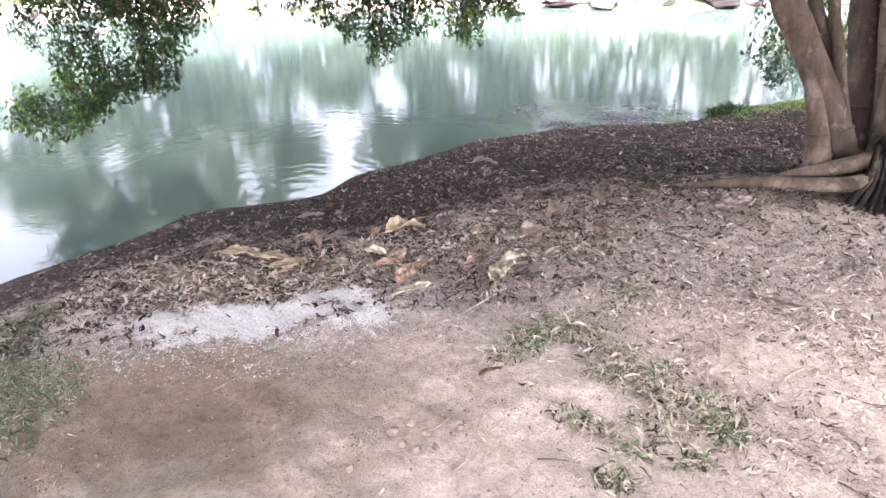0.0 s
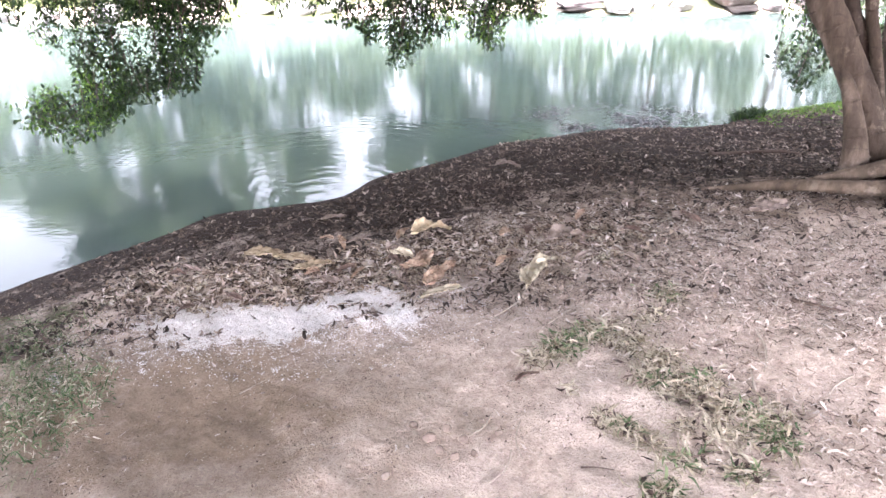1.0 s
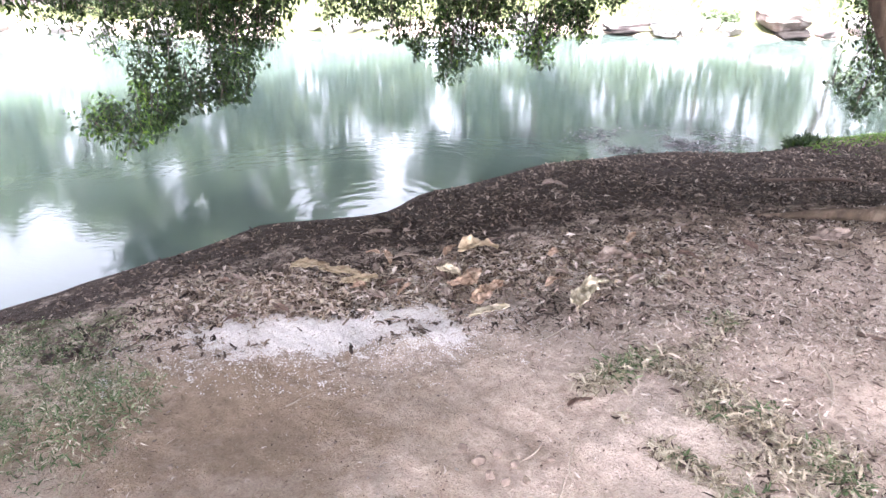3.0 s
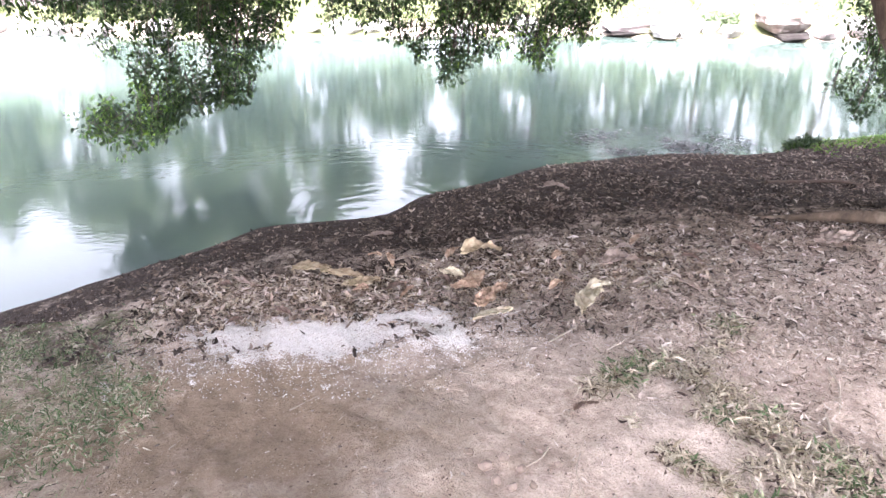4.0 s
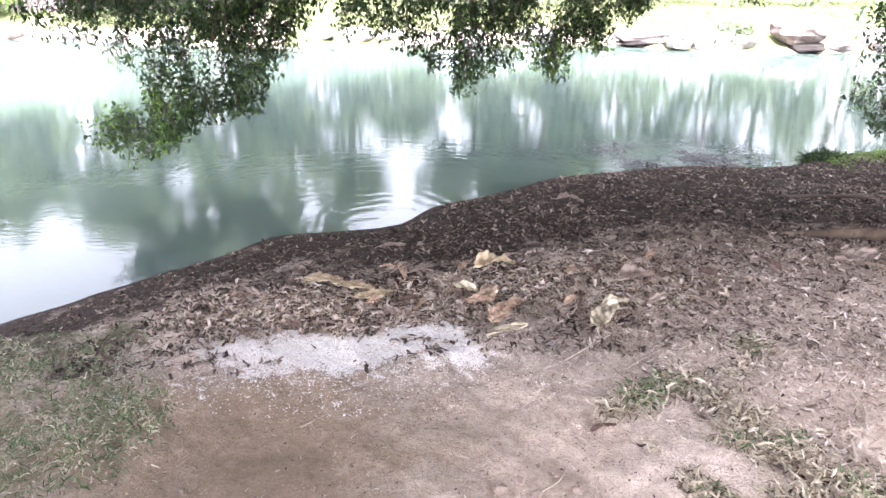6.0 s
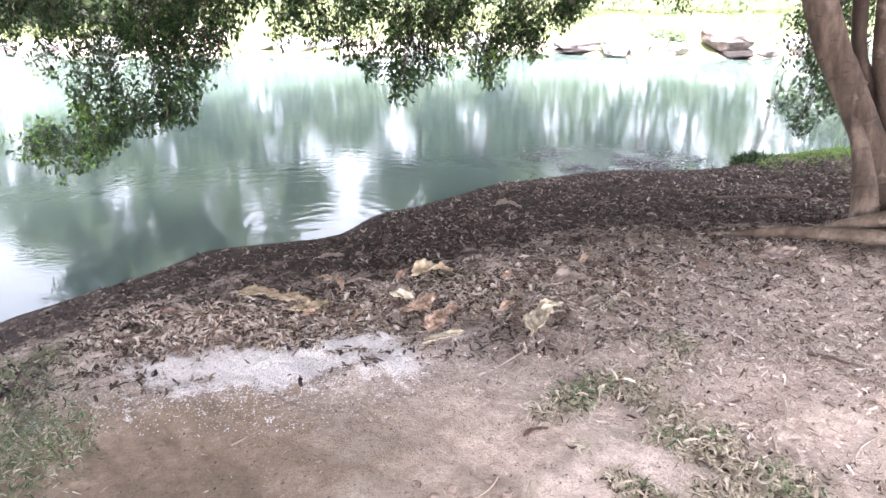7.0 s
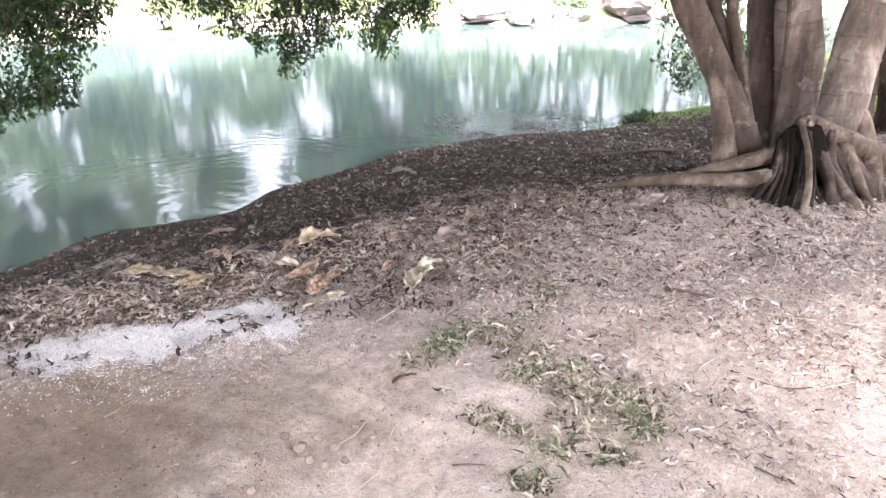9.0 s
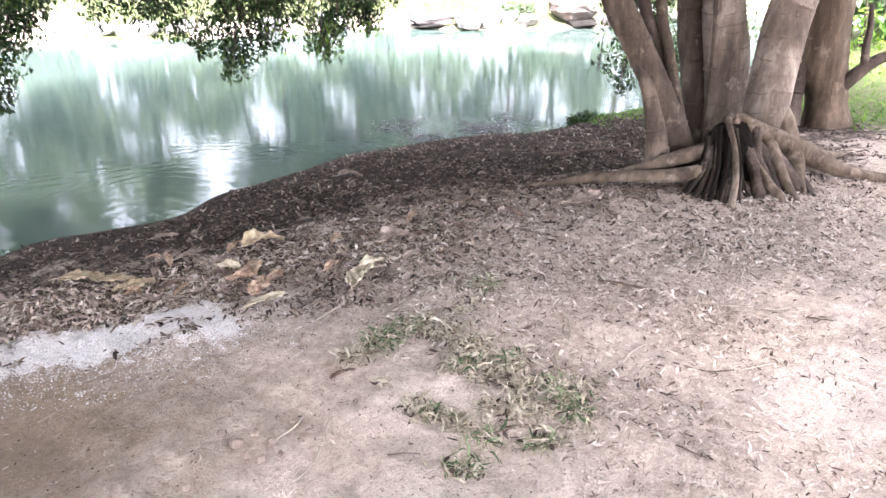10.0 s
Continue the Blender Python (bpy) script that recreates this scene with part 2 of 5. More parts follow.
M_ROCK_PINK = rock_material("reddish boulder stone", (0.10, 0.062, 0.052), (0.175, 0.138, 0.126), (0.26, 0.23, 0.218))
M_ROCK_PALE = rock_material("pale bank stone", (0.19, 0.172, 0.163), (0.28, 0.26, 0.25), (0.37, 0.35, 0.338))
# near-black base colour, used for the shade beneath overhanging stones
M_ROCK_UNDERSHADE = rock_material("stone dark as underside shade", (0.008, 0.0065, 0.006), (0.016, 0.013, 0.012), (0.035, 0.03, 0.027))
M_WALL = rock_material("weathered plaster wall", (0.10, 0.082, 0.08), (0.15, 0.128, 0.126), (0.21, 0.18, 0.178))


def dead_leaf_material(name, a, b, c):
    mt = Mat(name, 0.75, 0.25)
    o = mt.pos()
    n = mt.noise(o, 28, 5, 0.6)
    mt.col(mt.ramp(n, [(0.3, a), (0.52, b), (0.72, c)]))
    mt.bump(mt.noise(o, 120, 3), 0.5, 0.004)
    return mt.m


M_DL_YELLOW = dead_leaf_material("yellow fallen leaf", (0.23, 0.16, 0.10), (0.41, 0.315, 0.205), (0.53, 0.44, 0.31))
M_DL_CREAM = dead_leaf_material("cream fallen leaf", (0.34, 0.27, 0.18), (0.52, 0.44, 0.32), (0.63, 0.56, 0.43))
M_DL_ORANGE = dead_leaf_material("orange brown fallen leaf", (0.22, 0.13, 0.085), (0.42, 0.285, 0.20), (0.56, 0.43, 0.33))
M_DL_GREY = dead_leaf_material("bleached fallen leaf", (0.15, 0.108, 0.086), (0.25, 0.19, 0.158), (0.36, 0.29, 0.245))
M_DL_BROWN = dead_leaf_material("dark brown fallen leaf", (0.07, 0.045, 0.035), (0.14, 0.09, 0.07), (0.26, 0.19, 0.15))

# ---------------------------------------------------------------- terrain
NEAR = [(-60, -50), (-8, -2.4), (-4.2, 1.7), (-3.1, 3.05), (-2.5, 3.69), (-2.22, 3.92), (-1.93, 4.23), (-1.65, 4.5), (-1.28, 4.86), (-0.78, 5.05),
        (-0.36, 5.22), (-0.1, 5.47), (0.4, 5.85), (0.97, 6.25), (1.4, 6.47), (2.0, 6.56), (2.8, 6.6), (3.3, 6.66), (3.6, 6.95), (4.2, 7.1), (5.2, 7.4), (6.5, 8.2),
        (7.6, 9.6), (9.2, 11.0), (14, 12.6), (60, 14)]
FAR = [(-60, 16), (-8.3, 14.2), (-5, 13.9), (-2.3, 13.8), (1, 14.1), (3.1, 14.1), (4.6, 13.2), (6.8, 13.1), (9.5, 13.7), (14, 15.3), (60, 19)]


def rough2(x, y, f, seed=0.0):
    """Cheap smooth value noise from a few turned sines, about -1 to 1."""
    s = 0
    for k, (a, b, c) in enumerate(((1.0, 0.37, 0.3), (-0.61, 0.93, 1.7), (0.29, -1.21, 4.1), (1.53, 0.71, 2.2), (-1.1, -1.37, 5.3))):
        s = s + np.sin(f * (a * x + b * y) + c + seed * (k + 1.3))
    return s / 3.2


def land(x, y):
    """Height of the ground, and the distance inland from the near and the far shore."""
    x, y = np.asarray(x, float), np.asarray(y, float)
    wob = 0.05 * rough2(x, y, 3.1) + 0.02 * rough2(x, y, 9.0, 2)
    dn = (np.interp(x, *zip(*NEAR)) - y) * 0.8 + wob
    df = (y - np.interp(x, *zip(*FAR))) * 0.97 + wob * 2
    zn = np.interp(dn, [-4, -1, 0, 0.12, 0.7, 1.4, 2.1, 2.8, 4, 8, 60], [-1.4, -0.85, -0.43, -0.385, -0.275, -0.14, -0.035, 0.03, 0.06, 0.08, 0.2])
    zf = np.interp(df, [-4, -1, 0, 0.25, 1.2, 3.5, 8, 30, 120], [-1.4, -0.9, -0.43, -0.30, -0.12, 0.06, 0.18, 0.4, 1.5])
    bumps = (0.014 * rough2(x, y, 5.5, 1) + 0.009 * rough2(x, y, 17, 3) + 0.004 * rough2(x, y, 41, 4)) * np.clip(dn * 2, 0, 1)
    mound = 0.16 * np.exp(-(((x - 3.0) / 1.2) ** 2 + ((y - 3.65) / 0.75) ** 2))
    hump = 0.035 * np.exp(-(((x - 1.25) / 0.7) ** 2 + ((y - 2.2) / 0.6) ** 2)) - 0.03 * np.exp(-(((x + 0.5) / 0.8) ** 2 + ((y - 2.2) / 0.5) ** 2))
    z = np.maximum(np.where(dn > -3.9, zn, -1.4), np.where(df > -3.9, zf, -1.4)) + bumps + np.where(dn > 0.5, mound + hump, 0)
    return z, dn, df


TUFTS = [(0.60, 2.27, 0.05), (0.69, 2.33, 0.07), (0.80, 2.41, 0.09), (0.90, 2.45, 0.10), (0.99, 2.36, 0.09), (1.05, 2.23, 0.09), (0.99, 2.10, 0.06), (1.08, 2.06, 0.09), (1.16, 2.05, 0.09), (1.20, 1.93, 0.09),
         (1.28, 1.88, 0.09), (1.29, 1.77, 0.07), (1.14, 1.83, 0.08), (1.03, 1.85, 0.05), (0.79, 1.92, 0.06), (0.84, 1.88, 0.05), (0.90, 1.80, 0.05), (0.98, 1.72, 0.06), (1.14, 1.66, 0.05), (0.87, 1.61, 0.06), (0.70, 2.10, 0.03),
         (1.12, 2.52, 0.06), (1.25, 2.69, 0.07), (1.05, 3.12, 0.06)]
GREEN_TUFTS = [(0.72, 2.36, 0.07), (0.80, 2.42, 0.08), (0.88, 2.47, 0.07), (1.29, 1.82, 0.06), (1.30, 1.75, 0.06), (1.27, 1.88, 0.05), (0.84, 1.90, 0.035), (0.98, 1.72, 0.05), (0.87, 1.61, 0.05), (1.14, 1.66, 0.04), (1.26, 2.70, 0.06), (1.05, 3.12, 0.04), (1.02, 2.10, 0.05), (1.16, 2.10, 0.04)]


def soft_in(v, a, b):
    return np.clip((v - a) / (b - a), 0, 1)


def zones(x, y):
    """How much dark humus, grass and damp soil there is at a place."""
    z, dn, df = land(x, y)
    humus = np.maximum(soft_in(-dn, -2.5 - 0.2 * np.clip(x, -1, 3), -0.7 - 0.2 * np.clip(x, -1, 3)) * (dn > -0.3), 0)
    humus = np.maximum(humus, np.exp(-(((x - 3.0) / 1.05) ** 2 + ((y - 3.95) / 0.65) ** 2)) * 0.8)
    humus = np.where(df > -2, 0, humus) * (1 - 0.28 * soft_in(-x, -0.5, 0.9))
    humus = np.maximum(humus, soft_in(-dn, -0.3, -0.1) * (dn > -1.5) * (df < -2))
    damp = np.exp(-(((x + 0.75) / 1.1) ** 2 + ((y - 2.2) / 0.72) ** 2)) * 1.0
    damp = np.maximum(damp, 0.75 * soft_in(y, 2.85, 3.5) * soft_in(x, 0.5, 1.2) * (dn > 0.3) * soft_in(-x, -4.6, -3.6))
    # darker ground under each tuft
    for tx, ty, r in TUFTS:
        humus = np.maximum(humus, 0.4 * np.exp(-(((x - tx) / r) ** 2 + ((y - ty) / (r * 0.75)) ** 2)))
    humus = np.maximum(humus, 0.25 * soft_in(-x, 1.15, 1.5) * soft_in(y, 0.8, 1.4) * (dn > 0.4) * (y < 3.3))
    grass = np.where(df > 0.05, np.clip(0.9 + 0.35 * rough2(x, y, 1.1, 7), 0, 1), 0)
    grass = np.maximum(grass, 0.45 * soft_in(-x, 1.15, 1.5) * soft_in(y, 0.8, 1.6) * (dn > 0.5) * (y < 3.3))
    grass = np.maximum(grass, soft_in(x + 0.4 * (y - 4), 5.0, 6.2) * (dn > 0.3))
    grass = np.maximum(grass, 0.45 * np.exp(-(((x - 4.1) / 0.9) ** 2 + ((y - 6.1) / 0.25) ** 2)))
    # places where the earth is coloured paler
    pale_patches = 0.95 * np.exp(-(((x - 2.35) / 0.5) ** 2 + ((y - 1.6) / 0.36) ** 2)) + 0.6 * np.exp(-(((x - 0.75) / 0.8) ** 2 + ((y - 1.35) / 0.3) ** 2)) + 0.45 * np.exp(-(((x - 0.7) / 0.3) ** 2 + ((y - 1.95) / 0.2) ** 2))
    return humus, grass, damp, pale_patches


def strewn_at(x, y):
    """How thickly dry crumbs and straw lie on the open earth."""
    z, dn, df = land(x, y)
    s = soft_in(x + (y - 2) * 0.5, 0.7, 1.6) * (dn > 0.5) * np.clip(0.45 + 0.4 * rough2(x, y, 5.0, 9) + 0.35 * soft_in(y, 2.1, 2.6) - 0.45 * soft_in(y, 2.9, 3.5), 0.06, 1)
    s = np.maximum(s, 0.7 * np.exp(-(((x - 0.95) / 0.45) ** 2 + ((y - 2.75) / 0.3) ** 2)))
    return s * (1 - 0.85 * np.clip(zones(x, y)[3] * 1.3, 0, 1)) * (x < 6) * (y < 6.5)


def spaced(lo, hi, step, out):
    """Even steps between lo and hi, then growing ones out to +-out."""
    mid = list(np.arange(lo, hi + step / 2, step))
    up, s = [], step
    while (up[-1] if up else mid[-1]) < out:
        s *= 1.22
        up.append((up[-1] if up else mid[-1]) + s)
    dn, s = [], step
    while (dn[-1] if dn else mid[0]) > -out:
        s *= 1.22
        dn.append((dn[-1] if dn else mid[0]) - s)
    return np.array(dn[::-1] + mid + up)


def mesh_from(name, verts, faces, material, smooth=False):
    me = bpy.data.meshes.new(name)
    me.from_pydata([tuple(v) for v in np.asarray(verts, float).tolist()], [], [tuple(f) for f in (faces.tolist() if isinstance(faces, np.ndarray) else faces)])
    me.materials.append(material)
    if smooth:
        me.polygons.foreach_set("use_smooth", [True] * len(me.polygons))
    me.update()
    return me


def part(name, me, parent=None, label=""):
    """Link a mesh as one object, under its thing where one is given."""
    ob = new(name, me)
    if parent is not None:
        ob.parent = parent
        ob.matrix_parent_inverse = parent.matrix_basis.inverted()
    if label:
        ob["label"] = label
    return ob


def grid_faces(nx, ny):
    i = np.arange(ny - 1)[:, None] * nx + np.arange(nx - 1)[None, :]
    return np.stack([i, i + 1, i + nx + 1, i + nx], -1).reshape(-1, 4)


gx, gy = spaced(-2.8, 4.0, 0.02, 300), spaced(1.0, 6.8, 0.02, 300)
GX, GY = np.meshgrid(gx, gy)
GZ = land(GX, GY)[0]
dry_land = np.clip(land(GX, GY)[1] * 2, 0, 1) * (np.abs(GX) < 5) * (GY < 7.2) * (GY > 0.2)
for f, a, k in ((60, 0.0035, 3), (95, 0.003, 5), (31, 0.004, 8)):
    GZ = GZ + a * dry_land * (np.abs(rough2(GX, GY, f, k)) - 0.35)
GZ = GZ + np.random.default_rng(2).normal(0, 0.0012, GZ.shape) * dry_land


def surf_z(x, y):
    """Height of the ground mesh itself, with its fine relief."""
    x, y = np.asarray(x, float), np.asarray(y, float)
    i, j = np.clip(np.searchsorted(gx, x) - 1, 0, len(gx) - 2), np.clip(np.searchsorted(gy, y) - 1, 0, len(gy) - 2)
    u, v = (x - gx[i]) / (gx[i + 1] - gx[i]), (y - gy[j]) / (gy[j + 1] - gy[j])
    return (GZ[j, i] * (1 - u) + GZ[j, i + 1] * u) * (1 - v) + (GZ[j + 1, i] * (1 - u) + GZ[j + 1, i + 1] * u) * v


def ground_z(x, y):
    return float(surf_z(x, y))


gme = mesh_from("ground", np.stack([GX, GY, GZ], -1).reshape(-1, 3), grid_faces(len(gx), len(gy)), M_GROUND, True)
zc = np.ones((GX.size, 4))
for k, zz in enumerate(zones(GX, GY)):
    zc[:, k] = np.clip(zz, 0, 1).ravel()
att = gme.color_attributes.new("zone", "FLOAT_COLOR", "POINT")
att.data.foreach_set("color", zc.ravel())
sc = np.ones((GX.size, 4))
sc[:, :3] = strewn_at(GX, GY).ravel()[:, None]
gme.color_attributes.new("strewn", "FLOAT_COLOR", "POINT").data.foreach_set("color", sc.ravel())
ground = tagged(new("ground", gme), "dry pinkish brown earth bank sloping to the pond", "ground", kind="structure")

wx, wy = np.linspace(-120, 120, 60), np.linspace(-60, 40, 60)
WX, WY = np.meshgrid(wx, wy)
water = tagged(new("water", mesh_from("water", np.stack([WX, WY, np.full_like(WX, WATER_Z)], -1).reshape(-1, 3), grid_faces(60, 60), M_WATER)),
               "still murky jade green pond reflecting trees and sky", "water", kind="structure")

# ---------------------------------------------------------------- builders


def tube(points, radii, sides=10, lumps=0.0, rings=0.0, seed=0, cap=True, flare=None):
    """Verts and faces of a tapering limb along points, with an uneven surface."""
    rng = np.random.default_rng(seed)
    P, R = np.asarray(points, float), np.asarray(radii, float)
    # resample with a smooth curve
    n = len(P)
    t = np.arange(n)
    fine = np.linspace(0, n - 1, max(n * (60 if rings else 6), 8))
    def cr(A):
        out = []
        for f in fine:
            i = min(int(f), n - 2)
            u = f - i
            p0, p1, p2, p3 = A[max(i - 1, 0)], A[i], A[i + 1], A[min(i + 2, n - 1)]
            out.append(0.5 * ((2 * p1) + (-p0 + p2) * u + (2 * p0 - 5 * p1 + 4 * p2 - p3) * u * u + (-p0 + 3 * p1 - 3 * p2 + p3) * u ** 3))
        return np.array(out)
    C, Rr = cr(P), np.maximum(np.interp(fine, t, R), 0.0005)
    T = np.gradient(C, axis=0)
    T /= np.linalg.norm(T, axis=1)[:, None] + 1e-9
    ref = np.array([0.31, 0.83, 0.1]) if abs(T[0][2]) > 0.5 else np.array([0.05, 0.1, 1.0])
    verts = []
    ph = rng.uniform(0, 6.28, 6)
    L = np.concatenate([[0], np.cumsum(np.linalg.norm(np.diff(C, axis=0), axis=1))])
    for c, d, r, s in zip(C, T, Rr, L):
        u = ref - d * ref.dot(d)
        u /= np.linalg.norm(u) + 1e-9
        w = np.cross(d, u)
        a = np.linspace(0, 2 * math.pi, sides, endpoint=False)
        k = 1 + lumps * (np.sin(2 * a + ph[0] + s * 1.3) * 0.6 + np.sin(3 * a + ph[1] - s * 2.1) * 0.5 + np.sin(5 * a + ph[2] + s * 4) * 0.25 + 0.4 * math.sin(s * 7 + ph[3]))
        if rings:
            turn = s / 0.115 + 0.35 * math.sin(s * 5 + ph[4])
            arc = np.clip(0.12 + 0.85 * np.sin(a + ph[5] + 2.4 * round(turn)), 0, 1)
            k = k + rings * arc * math.exp(-((turn - round(turn)) * 0.115 / 0.006) ** 2)
        verts.append(c + r * k[:, None] * (np.cos(a)[:, None] * u + np.sin(a)[:, None] * w))
    m = len(C)
    verts = np.concatenate(verts)
    faces = [(i * sides + j, i * sides + (j + 1) % sides, (i + 1) * sides + (j + 1) % sides, (i + 1) * sides + j) for i in range(m - 1) for j in range(sides)]
    if cap:
        faces += [tuple(range(sides))[::-1], tuple((m - 1) * sides + j for j in range(sides))]
    return verts, faces


def joined(pieces):
    V, F, o = [], [], 0
    for v, f in pieces:
        V.append(v)
        F += [tuple(i + o for i in q) for q in f]
        o += len(v)
    return np.concatenate(V), F


def leaf_mesh(name, pos, axis, normal, length, width, material, curl=0.15):
    """Many leaf blades, each a folded, curled, pointed blade of six triangles."""
    n = len(pos)
    axis = axis / (np.linalg.norm(axis, axis=1)[:, None] + 1e-9)
    side = np.cross(normal, axis)
    side /= np.linalg.norm(side, axis=1)[:, None] + 1e-9
    up = np.cross(axis, side)
    L, W = length[:, None], width[:, None]
    c = curl * L
    v = np.stack([pos, pos + axis * L * 0.38 + side * W * 0.5 + up * c * 0.5, pos + axis * L * 0.45 + up * c * 0.15, pos + axis * L * 0.38 - side * W * 0.5 + up * c * 0.5,
                  pos + axis * L * 0.75 + side * W * 0.3 + up * c * 0.2, pos + axis * L * 0.75 - side * W * 0.3 + up * c * 0.2, pos + axis * L - up * c * 0.6], 1).reshape(-1, 3)
    f = np.array([[0, 2, 1], [0, 3, 2], [1, 2, 4], [2, 3, 5], [2, 6, 4], [2, 5, 6]])
    faces = (np.arange(n)[:, None, None] * 7 + f[None]).reshape(-1, 3)
    return mesh_from(name, v, faces, material)


def flake_mesh(name, pos, axis, normal, length, width, material, curl, rng):
    """Many torn, bent flakes with ragged outlines, six triangles each."""
    n = len(pos)
    axis = axis / (np.linalg.norm(axis, axis=1)[:, None] + 1e-9)
    side = np.cross(normal, axis)
    side /= np.linalg.norm(side, axis=1)[:, None] + 1e-9
    up = np.cross(axis, side)
    a = np.arange(6)[None] * 1.047 + rng.uniform(-0.45, 0.45, (n, 6))
    r = 0.5 * rng.uniform(0.45, 1.25, (n, 6))
    u, w = np.cos(a) * r, np.sin(a) * r
    h = curl * (rng.uniform(0.2, 2.2, (n, 1)) * (2 * w) ** 2 + rng.normal(0, 0.9, (n, 1)) * (2 * u) ** 2)
    rim = pos[:, None] + axis[:, None] * (u * length[:, None])[..., None] + side[:, None] * (w * width[:, None])[..., None] + up[:, None] * (h * length[:, None])[..., None]
    v = np.concatenate([pos[:, None], rim], 1).reshape(-1, 3)
    f = np.array([[0, k + 1, (k + 1) % 6 + 1] for k in range(6)])
    return mesh_from(name, v, (np.arange(n)[:, None, None] * 7 + f[None]).reshape(-1, 3), material)


def unit(rng, n):
    v = rng.normal(size=(n, 3))
    return v / np.linalg.norm(v, axis=1)[:, None]


def thing(name, x, y, z, label, category, group="", kind=""):
    e = new(name)
    e.empty_display_size = 0.1
    e.matrix_basis = pose(x, y, z)
    return tagged(e, label, category, group, kind)


def rock_mesh(name, size, material, seed, flat=0.2, detail=3):
    rng = np.random.default_rng(seed)
    bm = bmesh.new()
    bmesh.ops.create_icosphere(bm, subdivisions=detail, radius=1.0)
    off = Vector(rng.uniform(-50, 50, 3))
    planes = [(Vector(d), rng.uniform(0.62, 0.9)) for d in unit(rng, 9)]
    for v in bm.verts:
        p = v.co.copy()
        for d, k in planes:
            q = p.dot(d)
            if q > k:
                p -= d * (q - k) * 0.85
        p *= 1 + 0.12 * noise.noise(p * 1.7 + off) + 0.05 * noise.noise(p * 5 + off)
        v.co = Vector((p.x * size[0], p.y * size[1], p.z * size[2]))
    me = bpy.data.meshes.new(name)
    bm.to_mesh(me)
    bm.free()
    me.materials.append(material)
    return me


# ---------------------------------------------------------------- the multi-stemmed shade tree
tree = thing("shade_tree", 3.1, 3.75, 0.1, "multi-stemmed grey-brown tree with exposed roots and hanging leafy branches", "tree")


def stem(name, pts, rad, mat, seed, label="", sides=22, lumps=0.09, rings=0.13, parent=tree):
    v, f = tube(pts, rad, sides, lumps, rings, seed)
    return part(name, mesh_from(name, v, f, mat, True), parent, label)


stem("trunk", [(2.82, 3.70, 0.05), (2.76, 3.74, 0.32), (2.712, 3.80, 0.49), (2.657, 3.86, 0.65), (2.506, 3.96, 0.97), (2.43, 4.0, 1.12), (2.17, 4.12, 1.8), (1.95, 4.25, 2.7), (1.7, 4.45, 3.7)],
     [0.13, 0.100, 0.088, 0.084, 0.080, 0.080, 0.08, 0.08, 0.075], M_BARK, 1, "leaning grey-brown trunk with ring scars")
stem("trunk", [(2.62, 3.62, 0.05), (2.605, 3.66, 0.33), (2.592, 3.73, 0.51), (2.575, 3.83, 0.68), (2.56, 3.9, 0.8)], [0.09, 0.068, 0.055, 0.04, 0.02], M_BARK, 2)
stem("trunk", [(3.0, 3.95, 0.05), (2.961, 4.0, 0.31), (2.903, 4.08, 0.59), (2.793, 4.12, 0.87), (2.681, 4.15, 1.1), (2.6, 4.2, 1.8), (2.5, 4.3, 3.0)], [0.045, 0.036, 0.034, 0.037, 0.042, 0.04, 0.03], M_BARK_DARK, 3, "thin dark bent stem")
stem("trunk", [(2.98, 3.92, 0.05), (2.949, 3.95, 0.3), (2.888, 4.0, 0.57), (2.824, 4.05, 0.84), (2.767, 4.1, 1.1), (2.65, 4.15, 2.0), (2.5, 4.2, 3.2)], [0.045, 0.038, 0.034, 0.033, 0.033, 0.03, 0.025], M_BARK, 4, "thin pale stem")
stem("trunk", [(3.25, 4.13, 0.0), (3.237, 4.15, 0.19), (3.199, 4.2, 0.43), (3.155, 4.25, 0.73), (3.109, 4.3, 1.08), (3.0, 4.35, 2.0), (2.9, 4.4, 3.4)], [0.13, 0.103, 0.094, 0.093, 0.092, 0.09, 0.08], M_BARK_DARK, 5, "dark upright trunk")
stem("trunk", [(3.25, 3.93, 0.0), (3.24, 3.95, 0.25), (3.25, 4.0, 0.48), (3.244, 4.05, 0.76), (3.196, 4.1, 1.1), (3.1, 4.15, 2.0), (3.0, 4.2, 3.4)], [0.16, 0.125, 0.122, 0.13, 0.122, 0.115, 0.10], M_BARK_PALE, 6, "upright trunk with ring scars and pale patches", rings=0.09)
stem("trunk", [(3.34, 3.68, 0.0), (3.31, 3.65, 0.3), (3.30, 3.64, 0.5), (3.375, 3.72, 0.81), (3.475, 3.8, 1.12), (3.74, 3.9, 1.9), (4.1, 4.0, 2.9), (4.4, 4.0, 3.7)], [0.21, 0.155, 0.13, 0.12, 0.122, 0.12, 0.11, 0.09], M_BARK_PALE, 7, "trunk leaning outward with a pale flank", rings=0.06)
stem("vine", [(3.12, 3.98, 0.2), (3.13, 4.0, 0.6), (3.1, 4.03, 1.1), (3.02, 4.1, 2.0)], [0.018, 0.016, 0.016, 0.014], M_BARK, 8, "thin climbing stem", 6, 0.1, 0)

